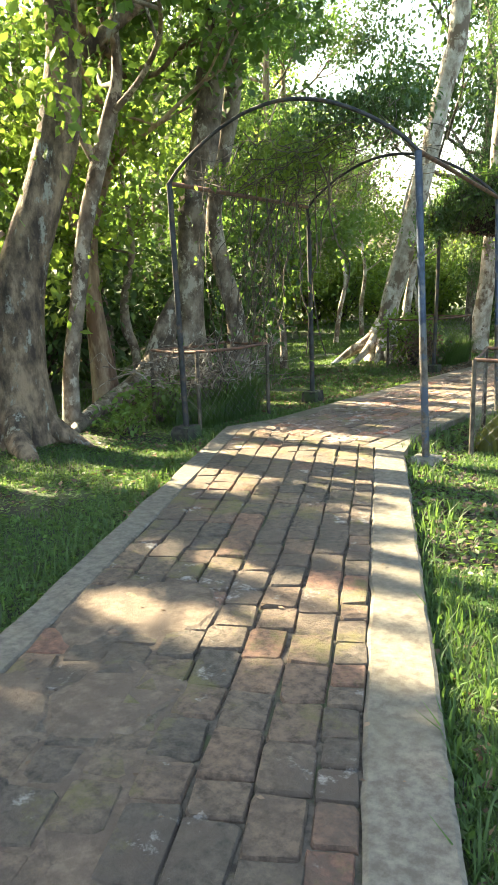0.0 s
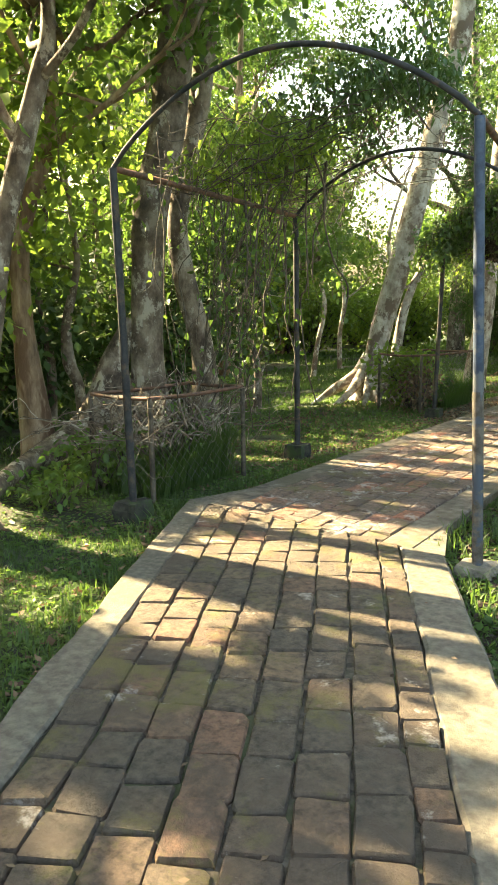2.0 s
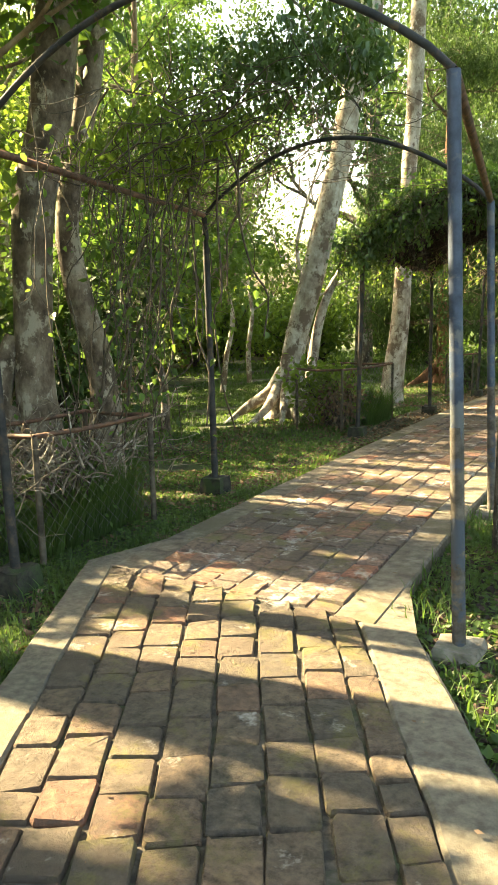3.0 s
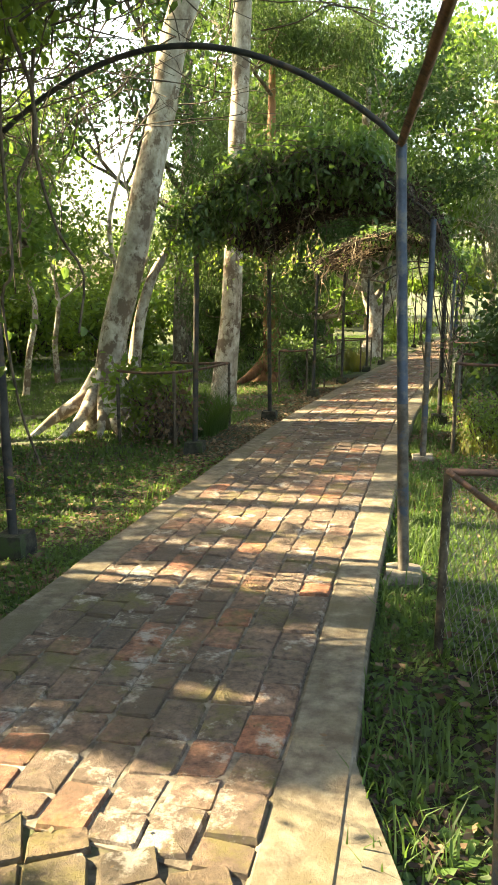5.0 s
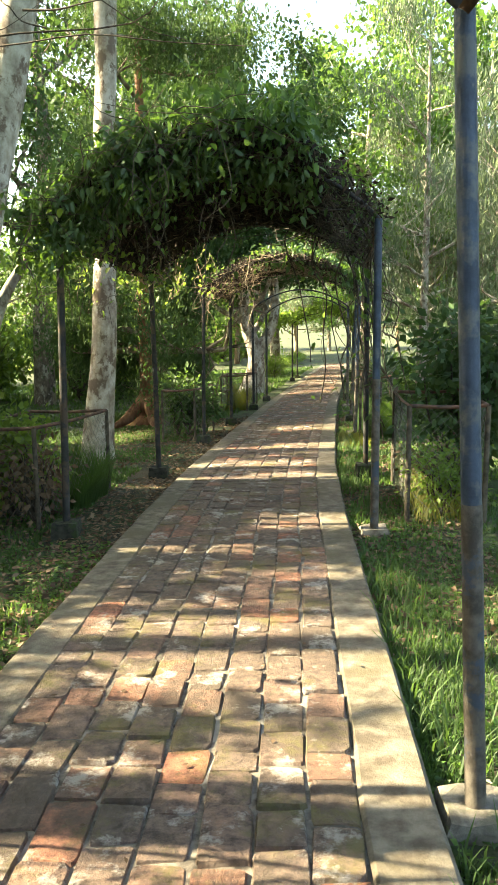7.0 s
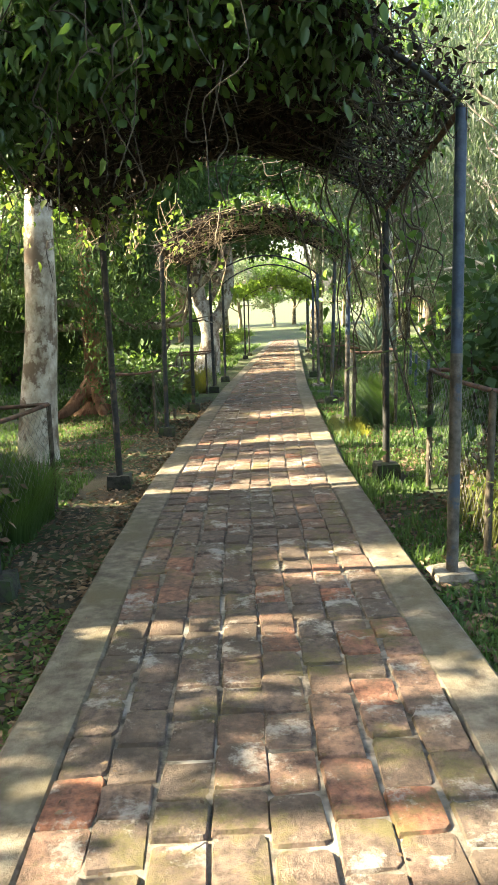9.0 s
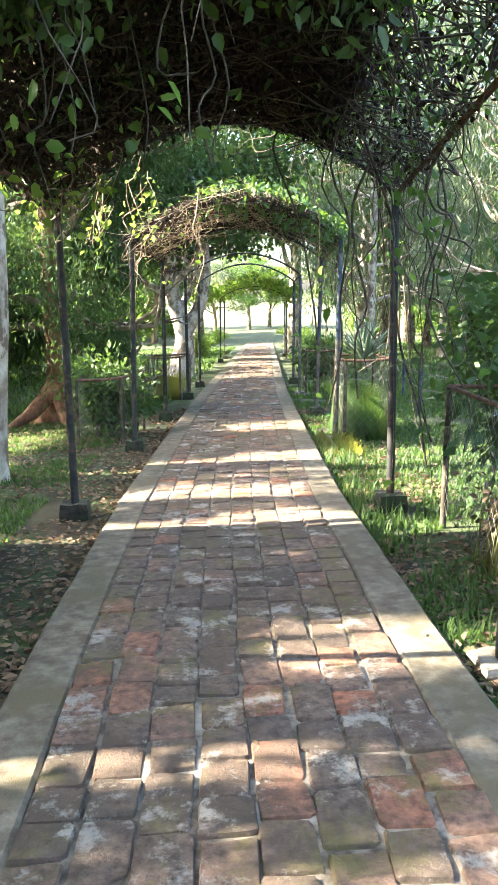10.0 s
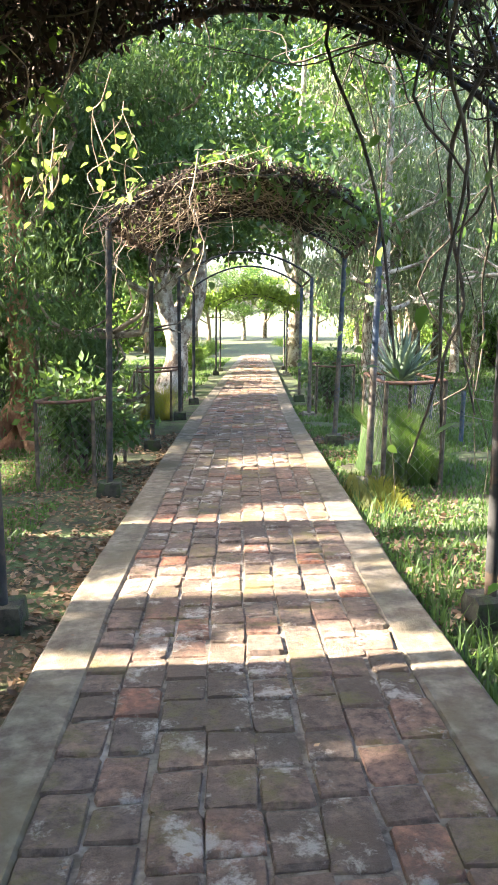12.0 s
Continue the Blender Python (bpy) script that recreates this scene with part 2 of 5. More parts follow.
def tube(line, radii, sides=10, wobble=0.0, seed=0):
    """Vertices and quads of a tapered, slightly lumpy tube along a line, with ends closed by a point."""
    line = np.asarray(line, float)
    n = len(line)
    rad = np.interp(np.linspace(0, 1, n), np.linspace(0, 1, len(radii)), radii)
    tan = np.gradient(line, axis=0)
    tan /= np.linalg.norm(tan, axis=1)[:, None] + 1e-9
    ref = np.array((1.0, 0.13, 0.07)) if abs(tan[:, 0]).mean() < 0.8 else np.array((0.1, 1.0, 0.05))
    a = np.cross(tan, ref)
    a /= np.linalg.norm(a, axis=1)[:, None]
    b = np.cross(tan, a)
    ang = np.linspace(0, 2 * math.pi, sides, endpoint=False)
    r = np.random.default_rng(seed)
    lump = np.ones((n, sides))
    if wobble:
        for k in (1, 2, 3):
            ph, fr = r.uniform(0, 6.28), r.uniform(0.15, 0.5)
            lump += wobble / k * np.sin(k * ang[None, :] + ph + np.arange(n)[:, None] * fr)
    ring = line[:, None, :] + (rad[:, None] * lump)[:, :, None] * (np.cos(ang)[None, :, None] * a[:, None, :] + np.sin(ang)[None, :, None] * b[:, None, :])
    verts = ring.reshape(-1, 3)
    i, j = np.meshgrid(np.arange(n - 1), np.arange(sides), indexing="ij")
    i, j = i.ravel(), j.ravel()
    k = (j + 1) % sides
    faces = np.stack([i * sides + j, i * sides + k, (i + 1) * sides + k, (i + 1) * sides + j], 1)
    return verts, faces


def joined(pieces):
    """Several (verts, faces) as one."""
    vs, fs, n = [], [], 0
    for v, f in pieces:
        vs.append(v)
        fs.append(f + n)
        n += len(v)
    return np.vstack(vs), np.vstack(fs)


def leaves(points, size, seed=0, broad=0.32, droop=0.35, vary=0.4, full=False, along=None):
    """Folded leaf blades at the points, at random turns, hanging a little. full: six-cornered blades."""
    r = np.random.default_rng(seed)
    p = np.asarray(points, float)
    n = len(p)
    d = r.normal(size=(n, 3))
    if along is not None:
        d = d * 0.5 + along
    d[:, 2] -= droop * 1.6
    d /= np.linalg.norm(d, axis=1)[:, None]
    s = np.cross(d, r.normal(size=(n, 3)) + np.array((0, 0, 1.2)))
    s /= np.linalg.norm(s, axis=1)[:, None] + 1e-9
    u = np.cross(s, d)
    L = (size * r.uniform(1 - vary, 1 + vary, n))[:, None]
    if not full:
        v = np.stack([p, p + d * L * 0.45 + s * L * broad + u * L * 0.08, p + d * L, p + d * L * 0.45 - s * L * broad + u * L * 0.08], 1).reshape(-1, 3)
        o = np.arange(n)[:, None] * 4
        return v, np.vstack([o + np.array((0, 1, 2)), o + np.array((0, 2, 3))])
    tip = p + d * L - u * L * 0.12
    v = np.stack([p, p + d * L * 0.22 + s * L * broad * 0.85 + u * L * 0.06, p + d * L * 0.6 + s * L * broad * 0.8 + u * L * 0.05, tip,
                  p + d * L * 0.6 - s * L * broad * 0.8 + u * L * 0.05, p + d * L * 0.22 - s * L * broad * 0.85 + u * L * 0.06], 1).reshape(-1, 3)
    o = np.arange(n)[:, None] * 6
    return v, np.vstack([o + np.array((0, 1, 2, 3)), o + np.array((0, 3, 4, 5))])


def scatter(centres, radii, per, seed=0, squash=0.7):
    """Points in fuzzy clumps round the centres."""
    r = np.random.default_rng(seed)
    c = np.repeat(np.asarray(centres, float), per, axis=0)
    q = np.repeat(np.asarray(radii, float), per)
    g = r.normal(size=(len(c), 3)) * 0.5
    g[:, 2] *= squash
    return c + g * q[:, None]


# ---- ground ----
def build_ground():
    xs = np.unique(np.concatenate([np.linspace(-400, -30, 12), np.linspace(-30, 20, 126), np.linspace(20, 400, 12)]))
    ys = np.unique(np.concatenate([np.linspace(-300, -6, 10), np.linspace(-6, 60, 166), np.linspace(60, 500, 14)]))
    gx, gy = np.meshgrid(xs, ys, indexing="ij")
    z = np.empty_like(gx)
    for i in range(gx.shape[0]):
        for j in range(gx.shape[1]):
            x, y = gx[i, j], gy[i, j]
            cx, cy = max(-40, min(40, x)), max(-30, min(75, y))
            bump = noise.noise(Vector((x * 0.5, y * 0.5, 0))) * 0.06 + noise.noise(Vector((x * 0.13, y * 0.13, 3))) * 0.15
            near = min(1.0, max(0.0, (abs(x - (xc(y) if y > 6 else -0.49 * y - 0.73)) - 1.0) / 2.0))
            z[i, j] = gz(cx, cy) - 0.10 + bump * near
    n, m = gx.shape
    verts = np.stack([gx, gy, z], 2).reshape(-1, 3)
    i, j = np.meshgrid(np.arange(n - 1), np.arange(m - 1), indexing="ij")
    i, j = i.ravel(), j.ravel()
    faces = np.stack([i * m + j, (i + 1) * m + j, (i + 1) * m + j + 1, i * m + j + 1], 1)
    g = obj("ground", verts, faces, M_SOIL, smooth=True)
    tagged(g, "grassy woodland ground with bare soil and fallen leaves", "ground", kind="structure")


build_ground()


# ---- brick path ----
SEAM_L, SEAM_R = Vector((-4.95, 6.66, 0)), Vector((-2.82, 6.30, 0))


def seam_u(v):
    """How far along the first stretch the seam lies, at the offset v across."""
    s = SEAM_R - SEAM_L
    p0 = NA * v
    den = DA.x * s.y - DA.y * s.x
    w = SEAM_L - p0
    return (w.x * s.y - w.y * s.x) / den


def slab(quad, top, bottom, name, material, parent=None):
    """A straight-sided slab over four ground corners."""
    bm = bmesh.new()
    lo = [bm.verts.new((p[0], p[1], gz(p[0], p[1]) + bottom)) for p in quad]
    hi = [bm.verts.new((p[0], p[1], gz(p[0], p[1]) + top)) for p in quad]
    bm.faces.new(hi)
    bm.faces.new(lo[::-1])
    for i in range(4):
        bm.faces.new((lo[i], lo[(i + 1) % 4], hi[(i + 1) % 4], hi[i]))
    me = bpy.data.meshes.new(name)
    bm.to_mesh(me)
    bm.free()
    me.materials.append(material)
    ob = new(name, me)
    if parent:
        ob.parent = parent
    return ob


def strip(name, left, right, top, bottom, material, jitter=0.0, seed=0):
    """A long slab between two rows of points, with slightly worn edges."""
    r = np.random.default_rng(seed)
    bm = bmesh.new()
    rows = []
    for (lx, ly), (rx, ry) in zip(left, right):
        j = r.normal(size=4) * jitter * 0.35
        if jitter:
            j[0] += jitter * 2.2 * noise.noise(Vector((seed, ly * 1.7, 0)))
            j[1] += jitter * 2.2 * noise.noise(Vector((seed + 7, ry * 1.7, 0)))
        lx, rx = lx + j[0], rx + j[1]
        prof = [(lx, ly, bottom), (lx, ly, top - 0.012), (lx + (rx - lx) * 0.06, ly + (ry - ly) * 0.06, top + j[2] * 0.3), (rx - (rx - lx) * 0.06, ry - (ry - ly) * 0.06, top + j[3] * 0.3), (rx, ry, top - 0.012), (rx, ry, bottom)]
        rows.append([bm.verts.new((x, y, gz(x, y) + h)) for x, y, h in prof])
    for a, b in zip(rows, rows[1:]):
        for k in range(5):
            bm.faces.new((a[k], a[k + 1], b[k + 1], b[k]))
    bm.faces.new(rows[0][::-1])
    bm.faces.new(rows[-1])
    bmesh.ops.recalc_face_normals(bm, faces=bm.faces)
    me = bpy.data.meshes.new(name)
    bm.to_mesh(me)
    bm.free()
    me.materials.append(material)
    return new(name, me)


def at_a(u, v):
    p = DA * u + NA * v
    return (p.x, p.y)


U0 = -3.0
VL, VLI, VRI, VR = -1.70, -1.50, -0.04, 0.235
steps_a = lambda v: [at_a(u, v) for u in np.linspace(U0, seam_u(v), 90)]
bed_a = strip("pavement_1", steps_a(VLI - 0.02), steps_a(VRI + 0.02), -0.022, -0.2, M_MORTAR)
tagged(bed_a, "worn brick footpath with sandy mossy joints", "path", kind="structure")
tagged(strip("kerb_1", steps_a(VL), steps_a(VLI), -0.004, -0.25, M_KERB, 0.01, 1), "weathered grey concrete kerb beside brick path", "kerb", kind="structure")
tagged(strip("kerb_2", steps_a(VRI), steps_a(VR), -0.004, -0.25, M_KERB, 0.01, 2), "weathered grey concrete kerb beside brick path", "kerb", kind="structure")
YB = 66.0


def b_line(off, y0):
    ys = np.concatenate([np.linspace(y0, 24, 70), np.linspace(24.6, YB, 50)])
    return [(xc(y) + off, y) for y in ys]


def seam_y(off):
    """Where the straight stretch begins, at the offset from its centre line."""
    x = xc(6.5) + off
    return SEAM_L.y + (SEAM_R.y - SEAM_L.y) * (x - SEAM_L.x) / (SEAM_R.x - SEAM_L.x)


bed_b = strip("pavement_2", b_line(-0.72, seam_y(-0.72)), b_line(0.72, seam_y(0.72)), -0.013, -0.2, M_MORTAR_DUSTY)
tagged(bed_b, "straight worn brick footpath with sandy joints", "path", kind="structure")
tagged(strip("kerb_3", b_line(-0.95, seam_y(-0.95)), b_line(-0.7, seam_y(-0.7)), -0.004, -0.25, M_KERB_DIRTY, 0.004, 3), "weathered grey concrete kerb beside brick path", "kerb", kind="structure")
tagged(strip("kerb_4", b_line(0.7, seam_y(0.7)), b_line(0.95, seam_y(0.95)), -0.004, -0.25, M_KERB_DIRTY, 0.004, 4), "weathered grey concrete kerb beside brick path", "kerb", kind="structure")


# concrete that rounds off the bend on either side
for name, quad in (("kerb_5", ((-5.17, 6.70), (-4.88, 6.65), (-4.88, 7.6), (-5.0, 7.2))), ("kerb_6", ((-3.12, 6.355), (-2.83, 6.305), (-3.0, 6.85), (-3.12, 7.3)))):
    tagged(slab(quad, -0.01, -0.25, name, M_KERB), "worn concrete rounding the bend of the kerb", "kerb", kind="structure")

# ---- pergola arches ----
def pergola(corners, tops, rise, steel, blocks, seed=0):
    """Four posts on blocks, an arch at either end and rails between: corners and tops LF, RF, RB, LB."""
    base = new("pergola_arch")
    base.location = (corners[0][0], corners[0][1], gz(*corners[0]))
    back = Matrix.Translation(-base.location)
    parts = []
    for k, ((x, y), top) in enumerate(zip(corners, tops)):
        z = gz(x, y)
        foot, head = np.array((x, y, z - 0.06)), np.array(top)
        v, f = tube(smooth_line([foot, head], 5), (0.033, 0.031), 10, 0.02, seed + k)
        parts.append(obj("post", v, f, steel[k], base, "", True))
        if steel[k] is M_STEEL:
            v, f = tube(smooth_line([foot, foot + (head - foot) * (0.5 if seed else 0.42)], 5), (0.0345, 0.033), 10, 0.02, seed + k)
            parts.append(obj("lower_sleeve", v, f, M_STEEL_WORN, base, "worn bare steel foot of the post", True))
        b = bmesh.new()
        bmesh.ops.create_cube(b, size=1)
        bmesh.ops.subdivide_edges(b, edges=b.edges[:], cuts=2, use_grid_fill=True)
        dark = blocks[k] is M_BLOCK_DARK
        for vert in b.verts:
            q = vert.co.copy()
            w = 1.0 - 0.1 * (max(abs(q.x), abs(q.y)) > 0.45) * (abs(q.z) > 0.45) + noise.noise(q * 3 + Vector((k, seed, 2))) * 0.12
            vert.co = Vector((x, y, z - 0.085)) + Vector((q.x * 0.23 * w, q.y * 0.23 * w, q.z * (0.2 if dark else 0.1) + noise.noise(q * 5 + Vector((k, seed, 0))) * 0.025 + (0.03 if dark else 0)))
        parts.append(part("footing_block", b, blocks[k], base))
    for a, b in ((0, 1), (3, 2)):
        s = np.linspace(0, 1, 25)
        line = np.array(tops[a])[None] * (1 - s[:, None]) + np.array(tops[b])[None] * s[:, None]
        line[:, 2] += rise * np.sin(math.pi * s) ** 0.82
        v, f = tube(line, (0.018, 0.018), 8)
        parts.append(obj("arch_bar", v, f, M_STEEL_DARK, base, "", True))
    for a, b in ((0, 3), (1, 2)):
        v, f = tube(smooth_line([tops[a], tops[b]], 6), (0.025, 0.025), 4)
        parts.append(obj("side_rail", v, f, M_RUST, base, "rusty angle-iron rail"))
    for p in parts:
        p.matrix_basis = back
    return base


GATES = [
    ([(-5.40, 6.27), (-2.63, 6.33), (-2.91, 9.17), (-5.6, 9.3)], [(-5.41, 6.22, 2.19), (-2.73, 6.26, 2.25), (-3.03, 9.22, 2.0), (-5.7, 9.42, 2.05)], 0.58),
    ([(-5.42, 13.3), (-2.75, 13.1), (-2.49, 16.0), (-5.05, 16.25)], [(-5.35, 13.25, 1.79), (-2.76, 13.13, 1.88), (-2.5, 16.1, 1.67), (-5.1, 16.35, 1.57)], 0.58),
    ([(-4.8, 19.6), (-2.24, 19.7), (-2.05, 22.4), (-4.5, 22.5)], [(-4.78, 19.8, 1.52), (-2.19, 19.8, 1.57), (-1.95, 22.6, 1.45), (-4.5, 22.6, 1.47)], 0.5),
    ([(-4.14, 26.2), (-1.77, 26.2), (-1.5, 29.2), (-3.85, 29.2)], [(-4.16, 26.2, 1.26), (-1.78, 26.2, 1.3), (-1.5, 29.2, 1.2), (-3.85, 29.2, 1.15)], 0.45),
    ([(-2.85, 41), (-0.2, 41), (0.1, 44), (-2.55, 44)], [(-2.85, 41, 0.7), (-0.2, 41, 0.75), (0.1, 44, 0.65), (-2.55, 44, 0.6)], 0.45),
]
GATE_LABEL = ("steel pergola arch with blue painted posts over brick path", "steel pergola arch carrying a thick leafy vine", "steel pergola arch topped with dry vines", "bare steel pergola arch over brick path", "steel pergola arch under yellow-green vine")
for k, (cs, tp, rise) in enumerate(GATES):
    g = pergola(cs, tp, rise, [M_STEEL_DARK, M_STEEL, M_STEEL if k != 1 else M_STEEL_DARK, M_STEEL_DARK],
                [M_BLOCK_DARK, M_BLOCK, M_BLOCK if k == 0 else M_BLOCK_DARK, M_BLOCK_DARK], 10 * k)
    tagged(g, GATE_LABEL[k], "pergola", "pergola arches along the path")


def roof_point(k, s, q, up=0.0):
    """A point of pergola k's vault: s across from left to right, q from front to back."""
    _, tp, rise = GATES[k]
    lf, rf, rb, lb = [np.array(t) for t in tp]
    s, q = np.asarray(s, float)[..., None], np.asarray(q, float)[..., None]
    p = (lf * (1 - s) + rf * s) * (1 - q) + (lb * (1 - s) + rb * s) * q
    p[..., 2] += rise * np.sin(math.pi * np.clip(s[..., 0], 0, 1)) ** 0.82 + up
    return p


# ---- trees ----
COT = 1 / (math.tan(radians(SUN_EL)) + 0.0294)
# gaps cut in the canopy to place sun patches, named by the ground they light: x from, x to, y from, y to
GAPS = [(-4.9, -2.4, 6.25, 6.9), (-2.9, -1.3, 2.25, 2.6), (-3.2, -1.2, 2.95, 3.25), (-2.6, -1.0, 3.5, 3.7), (-4.9, -3.1, 4.3, 5.6), (-3.2, -2.2, 4.8, 5.3), (-4.4, -1.8, 5.7, 6.05), (-1.0, 0.3, 2.4, 4.6), (-3.6, -2.2, 4.25, 4.45),
        (-2.4, 0.5, 5.2, 7.0), (-4.3, -2.6, 9.85, 10.85), (-5, -2.9, 8.5, 9.0), (-3.9, -3.2, 7.3, 7.45), (-3.7, -2.6, 9.0, 9.7), (-3.5, -2.7, 7.8, 8.2), (-3.7, -2.6, 13.0, 13.6), (-4.8, -3.6, 12.3, 12.8), (-4.2, -2.6, 11.6, 11.9), (-4.8, -3.4, 9.25, 9.45),
        (-4.9, -3.0, 16.2, 16.85), (-4.0, -2.6, 17.2, 17.45), (-3.6, -2.2, 18.2, 18.6), (-4.0, -2.8, 19.35, 19.5), (-4.2, -2.3, 20.3, 21.1), (-3.9, -2.8, 15.7, 15.9), (-4.4, -3, 14.6, 14.8), (-2.6, 2, 9.0, 11.6), (-2.3, 1, 12.6, 14.4), (-2.3, 2, 15.8, 18.9), (-9, -5.2, 10.2, 12.9),
        (-9.5, -6.2, 5.0, 6.2), (-5, 0, 22, 24.6), (-6, 0, 25.5, 60), (-14, -6, 18.5, 22), (-15, -5.5, 25, 45), (-9, -6.6, 12.8, 15.8), (-6, -4.9, 3.6, 4.1), (-7.2, 2, 15.0, 15.7), (-6.3, 3, 17.8, 18.3), (-8.5, -6, 7.5, 8.3), (-7.2, -5, 5.1, 5.7), (-1.5, 6, 19.5, 27), (-8.8, -5.6, 8.8, 9.2),
        (-1.5, -0.7, 2.45, 3.3), (-2.0, -0.9, 3.35, 4.1), (-2.4, -1.2, 4.15, 5.0), (-2.9, -1.6, 5.05, 5.9), (-4.2, -2.5, 4.9, 5.7), (-2.05, -1.4, 2.65, 3.1), (-2.85, -1.85, 2.15, 2.65), (-3.05, -2.25, 3.0, 3.4), (-4.3, -3.0, 9.9, 11.0), (-3.75, -3.25, 8.75, 9.1), (-3.8, -2.8, 12.95, 13.45), (-4.8, -3.0, 16.2, 16.7)]


def sunlit(p, seed):
    """Which leaves would stand in the sun's way over a gap (ragged edges)."""
    r = np.random.default_rng(seed)
    h = p[:, 2] - gz(p[:, 0], p[:, 1])
    gx = p[:, 0] - h * COT * math.cos(radians(SUN_AZ)) + r.normal(size=len(p)) * 0.12
    gy = p[:, 1] - h * COT * math.sin(radians(SUN_AZ)) + r.normal(size=len(p)) * 0.05
    hit = np.zeros(len(p), bool)
    for x0, x1, y0, y1 in GAPS:
        hit |= (gx > x0) & (gx < x1) & (gy > y0) & (gy < y1)
    return hit


def limb_set(start, heading, length, radius, seed, depth=2):
    """A limb with its branches: tubes, and the places where leaves sit."""
    r = np.random.default_rng(seed)
    tubes, tips = [], []

    def grow(p, d, ln, rad, lev):
        pts = [p]
        q = np.array(p, float)
        dd = np.array(d, float)
        for _ in range(4):
            dd = dd + r.normal(size=3) * 0.22
            dd[2] += 0.06
            dd /= np.linalg.norm(dd)
            q = q + dd * ln / 4
            pts.append(q.copy())
        tubes.append(tube(smooth_line(pts, 3 if lev else 1), (rad, rad * 0.4), (3, 5, 6)[lev], 0.08, int(r.integers(1e6))))
        if lev == 0:
            tips.extend(pts[1:])
            return
        tips.append(pts[-1])
        for k in range(3 if lev == 1 else 4):
            side = r.normal(size=3)
            side[2] = abs(side[2]) * 0.4
            grow(pts[2 + k % 3], dd * 0.6 + side * 0.7, ln * 0.6, rad * 0.5, lev - 1)

    grow(np.array(start, float), np.array(heading, float), length, radius, depth)
    return tubes, tips


def tree(label, line, radii, bark, leaf, seed, limbs=5, limb_len=2.6, sides=14, per=40, leaf_size=0.13, limb_from=0.6, spread=0.6, broad=0.32, droop=0.35, rise=0.45, roots=(), wobble=0.06, gaps=True, placed=True, limb_bark=None):
    """A tapered trunk with limbs, roots and a crown of leaf clumps; the line's heights are over the ground."""
    r = np.random.default_rng(seed)
    root = new("tree")
    pts = np.array([(x, y, h + (gz(x, y) if placed else 0)) for x, y, h in line])
    base = pts[0].copy()
    root.location = base if placed else (0, 0, 0)
    shift = Matrix.Translation(-Vector(root.location))
    ln = smooth_line(pts, 6)
    n = len(ln)
    pieces = [tube(ln, radii, sides, wobble, seed)]
    for rl, rr in roots:
        pieces.append(tube(smooth_line([(x, y, h + gz(x, y)) for x, y, h in rl], 5), rr, 8, 0.1, seed))
    tips = []
    limb_pieces = []
    for k in range(limbs):
        i = min(n - 1, int(n * (limb_from + (0.99 - limb_from) * (k + 0.5) / limbs)))
        a = k * 2.4 + r.uniform(0, 1)
        rad = np.interp(i / n, np.linspace(0, 1, len(radii)), radii)
        t, tp = limb_set(ln[i], (math.cos(a), math.sin(a), rise), limb_len * r.uniform(0.75, 1.2), rad * 0.5, seed * 31 + k)
        if placed and gaps and sunlit(np.array(tp), seed).mean() > 0.55:
            continue
        if placed and gaps:
            shaded = [sunlit(tb[0], seed).mean() < 0.35 for tb in t]
            t = [tb for i, tb in enumerate(t) if i == 0 or (shaded[i] and shaded[1 + 4 * ((i - 1) // 4)])]
        limb_pieces.append(joined(t))
        tips += tp
    v, f = joined(pieces)
    obj("trunk", v, f, bark, root, "", True).matrix_basis = shift
    if limb_pieces:
        for v, f in limb_pieces:
            obj("limb", v, f, limb_bark or bark, root, "", True).matrix_basis = shift
        c = np.array(tips)
        pp = scatter(c, np.full(len(c), spread), per, seed)
        if placed:
            if gaps:
                pp = pp[~sunlit(pp, seed)]
            mid = np.interp(pp[:, 1], (0, 9, 16.4, 26, 41), (-2, -4.0, -3.77, -3.0, -1.5))
            pp = pp[(abs(pp[:, 0] - mid) > 1.9) | (pp[:, 2] - gz(pp[:, 0], pp[:, 1]) > 3.4)]
        v, f = leaves(pp, leaf_size, seed + 1, broad, droop)
        obj("crown", v, f, leaf, root).matrix_basis = shift
    tagged(root, label, "tree")
    return root


tree("thick leaning trunk with lichen patches and flared foot", [(-6.93, 5.25, -0.25), (-6.92, 5.28, 0.1), (-6.9, 5.29, 0.75), (-6.83, 5.39, 1.66), (-6.66, 5.6, 2.52), (-6.49, 5.79, 3.19), (-6.43, 5.86, 3.89), (-6.41, 5.88, 4.4), (-6.5, 6.0, 6.5), (-6.7, 6.2, 9)],
     (0.48, 0.39, 0.28, 0.255, 0.225, 0.215, 0.18, 0.165, 0.13, 0.07), M_BARK_LICHEN, M_LEAF, 1, roots=[([(-6.9, 5.2, 0.35), (-6.6, 4.95, 0.08), (-6.3, 4.8, -0.08), (-6.0, 4.7, -0.2)], (0.2, 0.13, 0.06)), ([(-6.9, 5.3, 0.3), (-6.5, 5.5, 0.0), (-6.2, 5.6, -0.15)], (0.16, 0.1, 0.04))])
